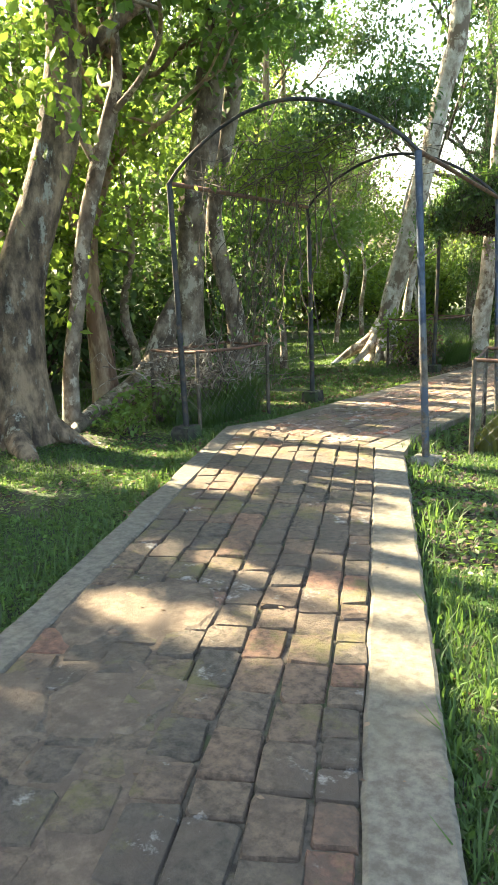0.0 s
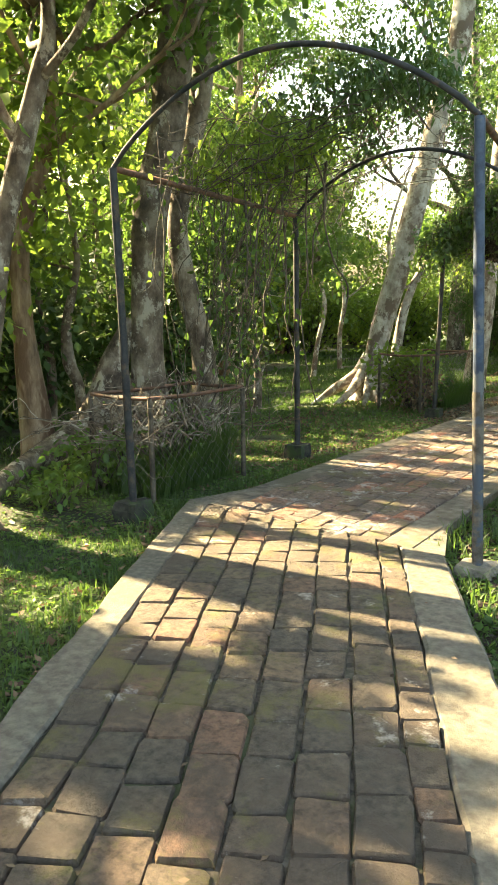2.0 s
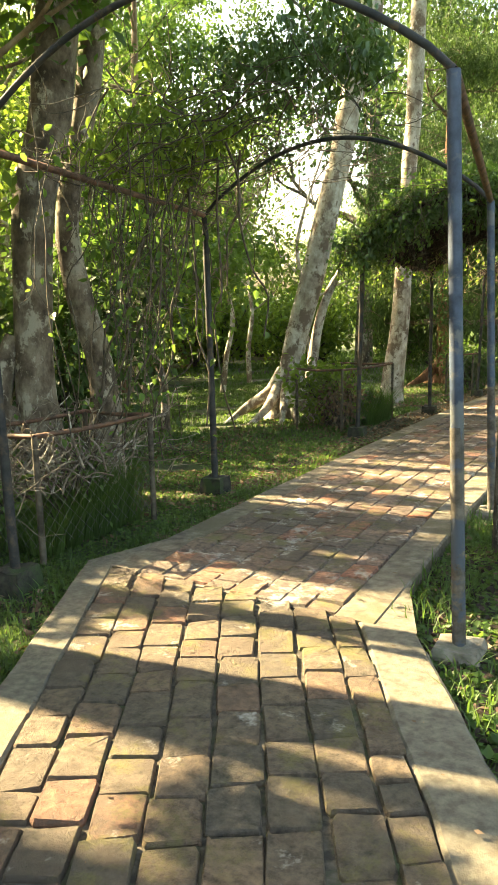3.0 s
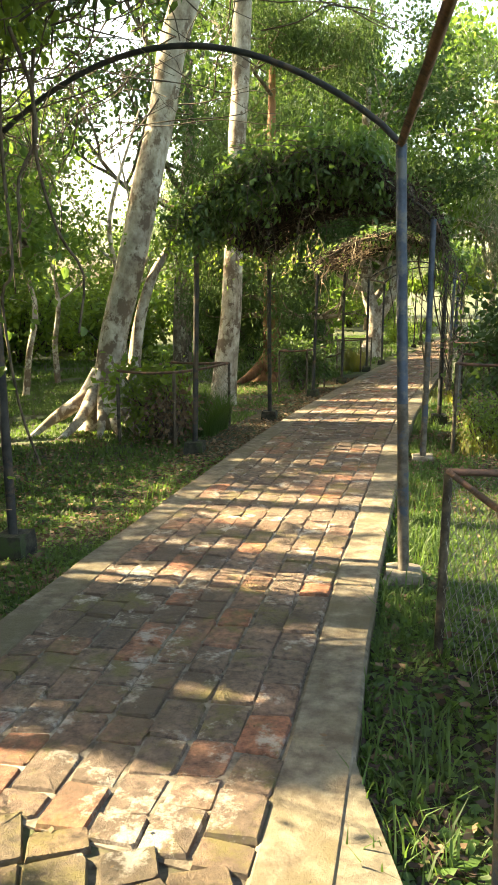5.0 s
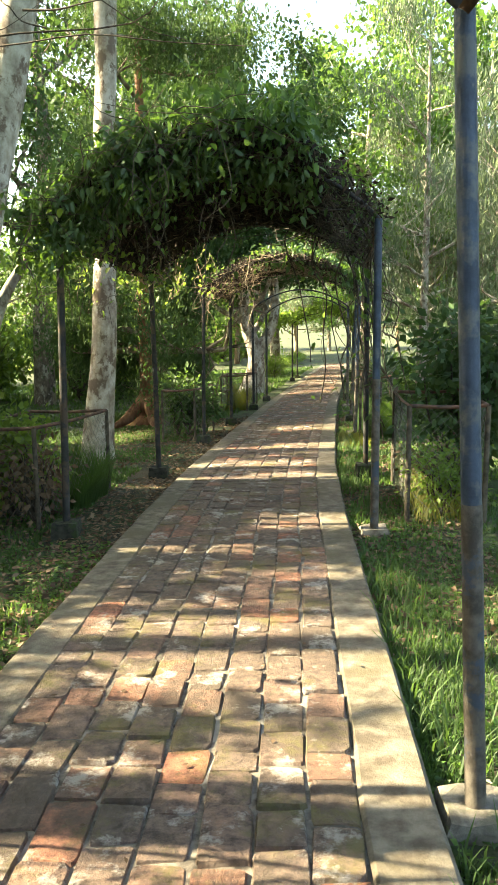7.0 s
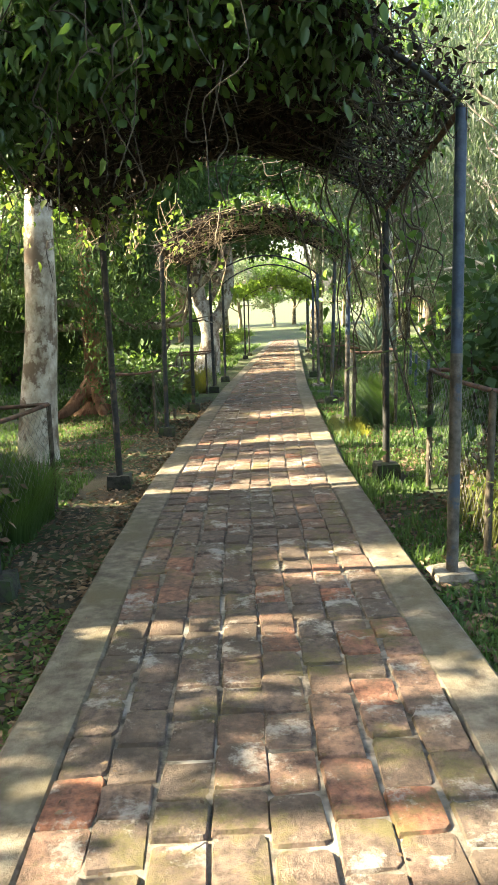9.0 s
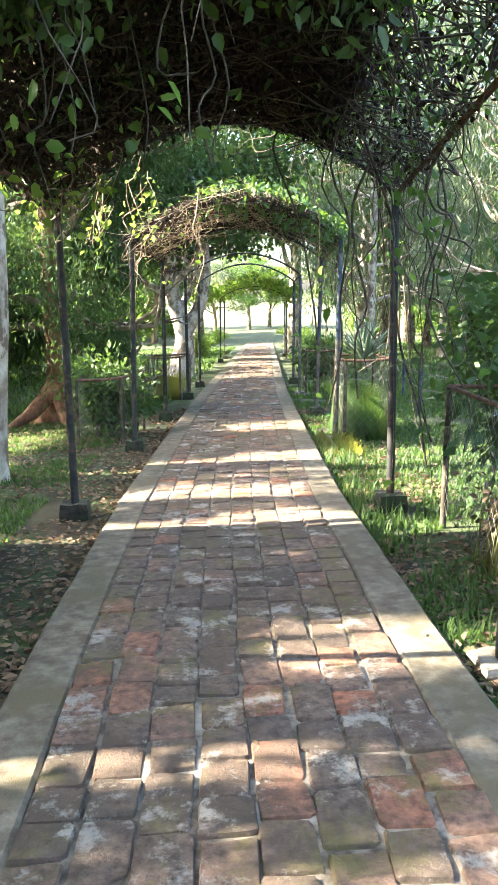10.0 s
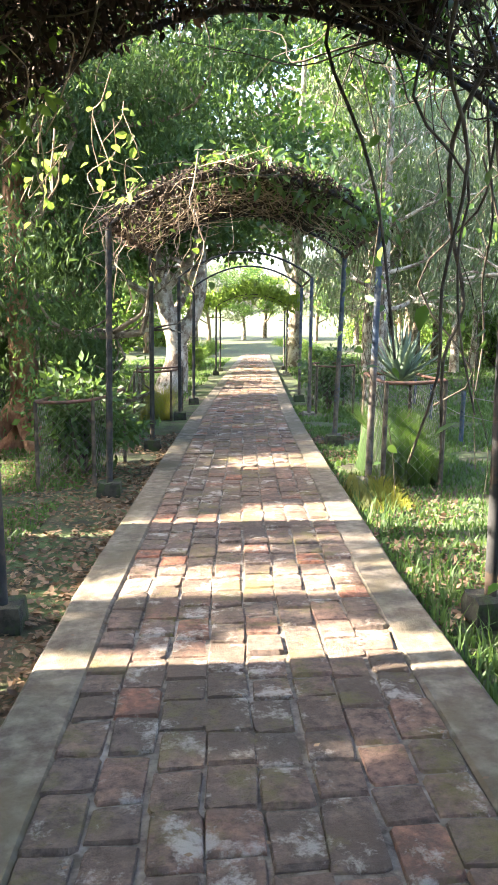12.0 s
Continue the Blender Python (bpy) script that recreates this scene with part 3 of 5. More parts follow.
tree("slender bent grey-brown tree with a fork", [(-7.15, 6.12, -0.25), (-7.12, 6.14, 0.02), (-7.09, 6.18, 0.64), (-6.99, 6.3, 1.47), (-6.9, 6.41, 2.27), (-6.75, 6.58, 3.04), (-6.63, 6.7, 3.55), (-6.57, 6.77, 3.9), (-6.57, 6.76, 4.6), (-6.7, 6.8, 7)],
     (0.16, 0.12, 0.098, 0.091, 0.09, 0.095, 0.087, 0.066, 0.05, 0.03), M_BARK, M_LEAF, 2, limbs=4, per=30, roots=[([(-6.78, 6.55, 2.95), (-6.95, 6.45, 3.4), (-7.0, 6.4, 3.9), (-7.1, 6.4, 5)], (0.06, 0.05, 0.03))])
tree("grey trunk with pale sunlit edge and flared base", [(-8.2, 7.78, -0.25), (-8.21, 7.77, 0.0), (-8.23, 7.74, 0.61), (-8.25, 7.72, 1.44), (-8.24, 7.74, 2.25), (-8.16, 7.82, 2.77), (-8.03, 7.96, 3.23), (-7.93, 8.07, 4.05), (-8, 8.2, 7)],
     (0.28, 0.22, 0.165, 0.115, 0.108, 0.1, 0.083, 0.072, 0.04), M_BARK_BROWN, M_LEAF, 3, per=30, limb_from=0.7, roots=[([(-8.24, 7.7, 1.9), (-8.36, 7.6, 2.4), (-8.42, 7.55, 2.9), (-8.45, 7.5, 3.3)], (0.08, 0.06, 0.03))])
tree("thin wavy young tree", [(-8.7, 8.98, -0.2), (-8.7, 8.98, 0.03), (-8.72, 8.96, 0.64), (-8.79, 8.89, 0.95), (-8.8, 8.88, 1.42), (-8.72, 8.96, 1.89), (-8.67, 9.01, 2.3), (-8.8, 9, 3.4)],
     (0.085, 0.07, 0.07, 0.085, 0.062, 0.054, 0.045, 0.03), M_BARK, M_LEAF_LIGHT, 4, limb_len=1.5, per=14, limb_from=0.72)
tree("large mottled tree with a pale buttress root", [(-7.12, 8.58, -0.3), (-7.12, 8.58, 0.0), (-7.15, 8.55, 0.72), (-7.15, 8.56, 1.41), (-7.13, 8.58, 2.09), (-7.07, 8.63, 2.75), (-6.95, 8.72, 3.39), (-6.87, 8.79, 4.01), (-6.77, 8.86, 4.62), (-6.7, 8.9, 5.3), (-6.7, 9, 9), (-6.6, 9, 11)],
     (0.33, 0.28, 0.21, 0.185, 0.18, 0.195, 0.2, 0.203, 0.2, 0.185, 0.14, 0.07), M_BARK, M_LEAF, 5, limb_from=0.86, per=30,
     roots=[([(-7.3, 8.45, 1.5), (-7.42, 8.3, 1.0), (-7.5, 8.15, 0.55), (-7.65, 7.9, 0.2), (-7.6, 7.2, 0.03), (-7.1, 6.3, -0.02), (-6.7, 5.7, -0.12)], (0.08, 0.17, 0.22, 0.2, 0.12, 0.1, 0.05)),
            ([(-7.35, 8.4, 0.8), (-7.35, 8.1, 0.3), (-7.0, 7.4, 0.02), (-6.5, 6.8, -0.1)], (0.16, 0.14, 0.09, 0.04))])
tree("twin grey trunk rising behind hanging vines", [(-7.03, 9.42, -0.3), (-7.03, 9.42, 0.0), (-7.0, 9.44, 0.65), (-7.04, 9.41, 1.24), (-7.13, 9.34, 1.68), (-7.19, 9.29, 2.12), (-7.22, 9.27, 2.68), (-7.09, 9.38, 3.5), (-6.97, 9.46, 4.16), (-6.86, 9.54, 5.44), (-6.6, 9.6, 10)],
     (0.27, 0.235, 0.17, 0.142, 0.139, 0.131, 0.122, 0.12, 0.122, 0.122, 0.06), M_BARK, M_LEAF, 6, limb_from=0.9, per=30)
ROOT7 = []
for k, (dx, dy) in enumerate(((0.9, -0.9), (0.35, -1.25), (-0.3, -1.2), (-0.9, -0.8), (1.2, -0.2), (-1.2, 0.1), (0.65, -1.1))):
    ROOT7.append(([(-7.3 + dx * 0.08, 15.2 + dy * 0.08, 0.75), (-7.3 + dx * 0.3, 15.2 + dy * 0.3, 0.38), (-7.3 + dx * 0.62 + 0.06 * (k % 3 - 1), 15.2 + dy * 0.62, 0.12), (-7.3 + dx, 15.2 + dy, -0.16)], (0.13, 0.1, 0.07, 0.035)))
tree("tall pale tree leaning over spreading exposed roots", [(-7.44, 15.17, -0.2), (-7.4, 15.19, 0.2), (-7.29, 15.22, 0.79), (-7.14, 15.28, 1.45), (-6.93, 15.36, 2.37), (-6.71, 15.44, 3.27), (-6.52, 15.51, 4.14), (-6.36, 15.57, 4.99), (-6.14, 15.64, 5.81), (-6.03, 15.67, 6.6), (-5.6, 15.7, 11)],
     (0.34, 0.27, 0.205, 0.2, 0.198, 0.2, 0.192, 0.198, 0.195, 0.184, 0.1), M_BARK_PALE, M_LEAF, 7, limb_from=0.93, gaps=False, per=45, roots=ROOT7 + [([(-7.05, 15.5, -0.2), (-7.0, 15.5, 0.6), (-6.9, 15.55, 1.5), (-6.7, 15.6, 2.1), (-6.4, 15.7, 2.6)], (0.12, 0.1, 0.08, 0.05))])
tree("straight slim tree with pale upper bark", [(-6.22, 17.95, -0.3), (-6.21, 17.95, 0.0), (-6.12, 17.97, 1.11), (-6.05, 17.98, 2.05), (-6.01, 17.99, 2.96), (-5.98, 18.0, 3.85), (-5.95, 18.01, 4.71), (-5.91, 18.02, 5.54), (-5.88, 18.02, 6.35), (-5.8, 18.1, 11)],
     (0.3, 0.24, 0.2, 0.172, 0.15, 0.14, 0.145, 0.152, 0.154, 0.08), M_BARK_PALE, M_LEAF_DARK, 8, limb_from=0.92, limbs=9, per=60, gaps=False)
tree("dark drooping tree with fluted reddish trunk", [(-6.45, 23.5, -0.3), (-6.41, 23.53, 0.04), (-6.38, 23.54, 0.61), (-6.4, 23.53, 1.42), (-6.41, 23.53, 2.05), (-6.4, 23.6, 4), (-6.4, 23.6, 8)],
     (0.45, 0.33, 0.21, 0.175, 0.16, 0.14, 0.06), M_BARK_RED, M_LEAF_DARK, 9, limbs=14, limb_from=0.46, limb_len=1.7, per=130, leaf_size=0.11, broad=0.14, droop=0.9, rise=-0.05, spread=0.8, wobble=0.12, gaps=False, limb_bark=M_BARK,
     roots=[([(-6.4, 23.4, 0.5), (-6.7, 23.0, 0.1), (-7.1, 22.6, -0.15)], (0.16, 0.12, 0.04)), ([(-6.35, 23.4, 0.5), (-6.2, 22.9, 0.05), (-6.1, 22.6, -0.15)], (0.14, 0.1, 0.04))])
tree("forked white-barked tree beside brick path", [(-4.4, 32.62, -0.3), (-4.37, 32.62, 0.0), (-4.26, 32.62, 0.75), (-4.29, 32.62, 1.34), (-4.53, 32.62, 2.21), (-4.64, 32.61, 3.5), (-4.8, 32.6, 7), (-4.6, 32.7, 15)],
     (0.55, 0.45, 0.31, 0.265, 0.22, 0.2, 0.15, 0.07), M_BARK_PALE, M_LEAF_DARK, 10, gaps=False, limb_from=0.5, limbs=11, limb_len=3.0, per=60, leaf_size=0.16, spread=0.8, roots=[([(-4.25, 32.6, 1.1), (-4.05, 32.6, 1.5), (-3.8, 32.6, 1.95), (-3.62, 32.6, 2.8), (-3.7, 32.6, 4.5)], (0.24, 0.2, 0.17, 0.12))])

# ---- woodland on the sunny side, whose crowns throw the shade ----
rw = np.random.default_rng(15)
# trees with y below 5 stand beyond the view's edge, added for their shade
WOOD = [(-10.6, 1.6), (-11.2, 5.4), (-11.8, 10.8), (-10.4, 12.9), (-13.2, 14.6), (-14.0, 19.8), (-16.5, 22.4), (-15, 3.8), (-16, 9.0), (-15.8, 18.2), (-13.4, -2.0), (-9.4, -1.4), (-14.5, 12.2), (-12.4, 0.4), (-11.2, -3.4), (-12.6, 8.6), (-14.2, 16.6), (-17, 13.4), (-9.6, 4.0), (-7.4, 0.6)]
for k, (x, y) in enumerate(WOOD):
    a, b = rw.normal(size=2) * 0.35
    h = rw.uniform(8.5, 11)
    tree(("woodland tree with yellow-green backlit leaves", "woodland tree with dense green crown", "brown-barked woodland tree in leaf")[k % 3], [(x, y, -0.3), (x, y, 0.2), (x + a * 0.4, y + b * 0.4, h * 0.3), (x + a, y + b, h * 0.62), (x + a * 1.4, y + b, h)], (0.26, 0.19, 0.15, 0.11, 0.04),
         (M_BARK, M_BARK_PALE, M_BARK_BROWN)[k % 3], (M_LEAF, M_LEAF_DARK, M_LEAF_LIGHT, M_LEAF)[k % 4], 60 + k, limbs=9, limb_from=0.3, limb_len=2.6, per=74, leaf_size=0.12, sides=10)["group"] = "woodland trees"

# tall trees with high crowns behind the clearing
for k, (x, y, h) in enumerate(((-18.0, 26.0, 13), (-20.5, 31, 14.5), (-22, 27.5, 14))):
    tree("tall woodland tree with a high green crown", [(x, y, -0.3), (x, y, 0.3), (x + 0.2, y + 0.1, h * 0.3), (x + 0.5, y, h * 0.62), (x + 0.4, y + 0.2, h)], (0.3, 0.2, 0.17, 0.13, 0.05), (M_BARK, M_BARK_BROWN)[k % 2], (M_LEAF, M_LEAF_DARK)[k % 2], 160 + k,
         limbs=9, limb_from=0.4, limb_len=3.2, per=56, leaf_size=0.15, spread=0.8, sides=10, gaps=False)["group"] = "woodland trees"
# slim crooked pale trees in the dark undergrowth
for k, (x, y) in enumerate(((-9.6, 12.4), (-10.3, 14.2), (-8.9, 13.6), (-11.4, 16.8), (-10.9, 19.4), (-12.2, 13.2), (-9.2, 19.8), (-12.8, 18.6), (-10.0, 9.6), (-11.6, 22.4), (-10.6, 24.5), (-13.6, 11.2))):
    a = rw.normal(size=6) * 0.28
    h = rw.uniform(4.2, 6.4)
    tree("slim crooked pale-barked sapling in the undergrowth", [(x, y, -0.25), (x + a[0] * 0.3, y, h * 0.16), (x + a[1], y + a[2] * 0.4, h * 0.36), (x + a[3], y + a[4], h * 0.62), (x + a[5] * 1.6, y + a[2], h)], (0.085, 0.07, 0.06, 0.045, 0.02),
         (M_BARK_PALE, M_BARK)[k % 3 == 2], (M_LEAF_LIGHT, M_LEAF)[k % 2], 180 + k, limbs=5, limb_from=0.45, limb_len=1.3, per=10, leaf_size=0.1, sides=8)["group"] = "slim undergrowth trees"

# ---- far woods ----
proto = []
for k, (bark, leaf) in enumerate(((M_BARK, M_LEAF_LIGHT), (M_BARK_PALE, M_LEAF), (M_BARK_BROWN, M_LEAF_BLUE), (M_BARK, M_LEAF), (M_BARK, M_LEAF_DARK))):
    t = tree(("distant woodland tree with yellow-green leaves", "distant pale-barked woodland tree", "distant tall tree with grey-green leaves", "distant green woodland tree", "tall dark-leaved tree beyond the lawn")[k], [(0, 0, -0.3), (0.05, 0, 2), (0.2, 0.1, 4.5), (0.1, -0.1, 7.5)], (0.24, 0.17, 0.14, 0.06), bark, leaf, 40 + k, limbs=8, limb_from=0.3, limb_len=2.6, per=44 if k == 4 else 24, leaf_size=0.12 if k == 4 else 0.18, sides=8, placed=False)
    t["group"] = "distant woodland trees"
    proto.append(t)
spots = []
while len(spots) < 70:
    x, y = rw.uniform(-38, 30), rw.uniform(-4, 85)
    if y > 18 and -3 - (y - 4) * 0.55 < x < -3 - (y - 4) * 0.34 and y < 75:
        continue
    if (xc(y) - 12 < x < xc(y) + 8 and y < 66) or (x > -27 and x < 6 and y < 27) or (y >= 66 and abs(x - xc(y)) < 8) or (x > 0 and y < 12) or (x > 6 and x < 14 and y < 24):
        continue
    if all((x - a) ** 2 + (y - b) ** 2 > 8 for a, b in spots):
        spots.append((x, y))
for k, (x, y) in enumerate(spots):
    m = Matrix.Translation((x, y, gz(x, y))) @ Matrix.Rotation(rw.uniform(0, 6.28), 4, "Z")
    if k < 5:
        proto[k].matrix_basis = m
    else:
        s = rw.uniform(0.85, 1.35)
        copy_thing(proto[k % 4], m).scale = (s, s, s)
for k, (x, y) in enumerate(((-10.8, 30.5), (-10.5, 38), (-7.4, 46), (-10, 70), (-9, 53), (6.5, 52), (9.5, 58))):
    copy_thing(proto[(4, 4, 3)[k % 3]], Matrix.Translation((x, y, gz(x, y))) @ Matrix.Rotation(k * 1.3, 4, "Z")).scale = (1.5, 1.5, 1.75)
for k in range(24):
    x = -34 + 3.3 * k + rw.uniform(-1, 1)
    y = 92 + rw.uniform(-4, 10)
    copy_thing(proto[(0, 2, 1)[k % 3]], Matrix.Translation((x, y, gz(x, 75))) @ Matrix.Rotation(k * 0.9, 4, "Z")).scale = (1.1, 1.1, 0.85)

for x, y, c in ((0.8, 46, 1.6), (3.4, 42, 1.5), (-3.6, 49, 1.4)):
    copy_thing(proto[1], Matrix.Translation((x, y, gz(x, y))) @ Matrix.Rotation(x, 4, "Z")).scale = (c, c, c * 1.1)

# weeping grey-green trees over the lawn
weep = tree("weeping tree with hanging narrow grey-green leaves", [(0, 0, -0.3), (0.05, 0, 1.5), (0.1, 0.1, 5), (0, -0.1, 11)], (0.2, 0.15, 0.12, 0.04), M_BARK_PALE, M_LEAF_BLUE, 91, limbs=13, limb_from=0.36, limb_len=1.9, per=14, leaf_size=0.2, broad=0.11, droop=1.6, rise=0.3, spread=1.0, sides=8, placed=False)
weep["group"] = "weeping trees"
for k, (x, y) in enumerate(((4.4, 19.5), (3.0, 25.5), (7.4, 26), (1.4, 33.5), (6.2, 15.2), (2.6, 40), (7.4, 42), (11.5, 33), (3.6, 12.4), (4.6, 48), (5.4, 38.5))):
    m = Matrix.Translation((x, y, gz(x, y))) @ Matrix.Rotation(k * 2.1, 4, "Z")
    if k:
        copy_thing(weep, m)
    else:
        weep.matrix_basis = m


# ---- bushes ----
def bush(label, x, y, w, h, n, leaf, seed, size=0.1, stems=14, full=False, broad=0.3, droop=0.3, z=None, twig=None):
    """A loose shrub: stems from the foot and leaves round their ends."""
    r = np.random.default_rng(seed)
    root = new("bush")
    root.location = (x, y, gz(x, y) - 0.1 if z is None else z)
    pieces, tips = [], []
    for k in range(stems):
        a, b = r.uniform(0, 6.28), r.uniform(0.2, 1)
        tip = np.array((math.cos(a) * w * 0.5 * b, math.sin(a) * w * 0.5 * b, h * r.uniform(0.5, 1)))
        mid = tip * 0.5 + np.array((*(r.normal(size=2) * 0.06), 0.05))
        pieces.append(tube(smooth_line([(0, 0, 0), mid, tip], 4), (0.014 * (h + 0.3), 0.004), 4, 0, k))
        tips += [mid, tip, tip * 0.8 + mid * 0.2]
    v, f = joined(pieces)
    tagged(obj("stem_tangle", v, f, twig or M_VINE, root), kind="stuff")
    c = np.array(tips)
    p = scatter(c, np.full(len(c), 0.32 * (w + h) * 0.5), max(1, n // len(c)), seed, 0.8)
    p = p[p[:, 2] > 0.02]
    v, f = leaves(p, size, seed, broad, droop, full=full)
    obj("foliage", v, f, leaf, root)
    return tagged(root, label, "bush")


# undergrowth behind the trees; leaf tones stand in for shade (dark) and sun (light)
under = bush("dense dark green undergrowth bush", 0, 0, 2.6, 2.2, 4600, M_LEAF_DARK, 300, 0.12, 20, z=0)
under_b = bush("loose green undergrowth bush", 0, 0, 2.2, 1.6, 2600, M_LEAF, 301, 0.12, 20, z=0)
under_c = bush("undergrowth bush with yellow-green leaves coloured as if sunlit", 0, 0, 2.4, 1.8, 2600, M_LEAF_LIGHT, 302, 0.12, 20, z=0)
under["group"] = under_b["group"] = under_c["group"] = "undergrowth bushes"
spots = []
while len(spots) < 46:
    x, y = rw.uniform(-24, -9.6), rw.uniform(-2, 24)
    if y > 12.5 and x > -15:
        continue
    if all((x - a) ** 2 + (y - b) ** 2 > 2.2 for a, b in spots):
        spots.append((x, y))
for k in range(44):
    a, d = radians(rw.uniform(-6, 84)), rw.uniform(26, 40)
    x, y = -3 - math.sin(a) * d, 6 + math.cos(a) * d
    if x < xc(y) - 5:
        spots.append((x, y))
for k in range(26):
    a, d = radians(rw.uniform(10, 60)), rw.uniform(26, 40)
    x, y = -3 + math.sin(a) * d, 6 + math.cos(a) * d
    if x > xc(y) + 6:
        spots.append((x, y))
spots += [(x + rw.uniform(-0.6, 0.6), 78 + rw.uniform(-2, 6)) for x in (-14, -12, -9, -7, -5, 12, 14, 17)]
for y in range(46, 80, 4):
    spots += [(xc(y) - 2.6 - rw.uniform(0, 1), y), (xc(y) + 2.8 + rw.uniform(0, 1), y + 1)]
for y in range(30, 84, 6):
    spots += [(xc(y) - 13 - rw.uniform(0, 10), y), (xc(y) + 9 + rw.uniform(0, 9), y + 2)]
for k, (x, y) in enumerate(spots):
    s = rw.uniform(0.8, 1.4) * (1.0 if y < 20 and x > -25 else 0.45 if abs(x - xc(y)) < 4 else 1.5)
    m = Matrix.Translation((x, y, gz(x, y) - 0.15)) @ Matrix.Rotation(rw.uniform(0, 6.28), 4, "Z")
    # shaded near ground gets the darker-leaved copy, bright far ground the lighter ones
    src = under_c if y > 60 or (y > 19 and k % 2) else under_b if y > 19 else under if k % 5 < 3 or (y < 14 and k % 5 < 4) else under_b
    if k < 1:
        under_b.matrix_basis = m
    elif k == 1:
        under.matrix_basis = m
    elif k == 60:
        under_c.matrix_basis = m
    else:
        copy_thing(src, m).scale = (s, s, s)


# ---- planter cages of wire mesh ----
def cage(corners, h, seed, label):
    """A low pen of four posts with top rails and wire netting."""
    root = new("wire_planter_cage")
    x0, y0 = corners[0]
    root.location = (x0, y0, gz(x0, y0))
    back = Matrix.Translation(-root.location)
    pts = [np.array((x, y, gz(x, y) - 0.1)) for x, y in corners]
    up = np.array((0, 0, h + 0.1))
    for k in range(4):
        a, b = pts[k], pts[(k + 1) % 4]
        v, f = tube([a, a + up * 0.5, a + up], (0.024, 0.022), 6, 0.05, seed)
        obj("post", v, f, M_VINE, root).matrix_basis = back
        v, f = tube(smooth_line([a + up, (a + b) / 2 + up - np.array((0, 0, 0.015)), b + up], 3), (0.018, 0.018), 4)
        obj("top_rail", v, f, M_RUST, root).matrix_basis = back
        wires = []
        ln = np.linalg.norm(b - a)
        d = (b - a) / ln
        step = 0.11
        for s in np.arange(-h, ln, step):
            for sg in (1, -1):
                lo, hi = (s, s + h) if sg > 0 else (s + h, s)
                s0, s1 = np.clip(lo, 0, ln), np.clip(hi, 0, ln)
                if abs(s1 - s0) < 0.05:
                    continue
                z0, z1 = (s0 - lo) / (hi - lo) * h, (s1 - lo) / (hi - lo) * h
                wires.append(tube([a + d * s0 + (0, 0, 0.1 + z0), a + d * s1 + (0, 0, 0.1 + z1)], (0.0016, 0.0016), 3))
        v, f = joined(wires)
        obj("wire_netting", v, f, M_WIRE, root).matrix_basis = back
    return tagged(root, label, "planter cage", "planter cages beside the pergolas")


CAGES = [
    ([(-5.6, 6.75), (-5.55, 8.1), (-6.3, 8.2), (-6.4, 6.85)], 0.82, "wire-mesh planter cage full of grass and dry twigs"),
    ([(-2.73, 8.15), (-1.95, 8.3), (-1.6, 7.0), (-2.4, 6.85)], 0.8, "rusty-railed wire planter cage full of tall grass"),
    ([(-5.75, 13.55), (-5.5, 15.4), (-6.45, 15.6), (-6.6, 13.85)], 0.85, "wire-mesh planter cage holding a leafy shrub"),
    ([(-2.42, 13.45), (-1.8, 13.25), (-1.5, 15.3), (-2.25, 15.4)], 0.95, "wire-mesh planter cage with yellow-green grass"),
    ([(-2.2, 19.3), (-1.6, 19.4), (-1.45, 21.0), (-2.0, 21.0)], 0.95, "wire-mesh planter cage below a spiky agave"),
    ([(-5.55, 20.0), (-5.0, 20.1), (-4.8, 21.6), (-5.5, 21.6)], 0.8, "wire-mesh planter cage with a dense bush"),
    ([(-4.95, 26.0), (-4.3, 26.0), (-4.1, 27.6), (-4.9, 27.6)], 0.8, "wire-mesh planter cage with pale grass"),
    ([(-1.6, 26.4), (-0.9, 26.4), (-0.75, 28), (-1.4, 28)], 0.8, "wire-mesh planter cage with dark shrub"),
]
for k, (cs, h, lab) in enumerate(CAGES):
    cage(cs, h, 500 + k, lab)


# ---- tall grass tufts ----
def blades(points, height, seed, lean=0.5, width=0.012):
    """Bent grass blades standing at the points."""
    r = np.random.default_rng(seed)
    p = np.asarray(points, float)
    n = len(p)
    a = r.uniform(0, 6.28, n)
    d = np.stack([np.cos(a), np.sin(a), np.zeros(n)], 1)
    s = np.stack([-np.sin(a), np.cos(a), np.zeros(n)], 1) * width
    h = (np.asarray(height) * r.uniform(0.5, 1.3, n))[:, None]
    up = np.array((0, 0, 1.0))
    ln = lean * r.uniform(0.3, 1.4, n)[:, None]
    m = p + up * h * 0.6 + d * h * ln * 0.3
    t = p + up * h * 0.95 + d * h * ln
    v = np.stack([p - s, p + s, m + s * 0.8, t, m - s * 0.8], 1).reshape(-1, 3)
    o = np.arange(n)[:, None] * 5
    q = np.vstack([o + np.array((0, 1, 2, 4))])
    tri = np.vstack([o + np.array((4, 2, 3, 3))])
    return v, q, tri


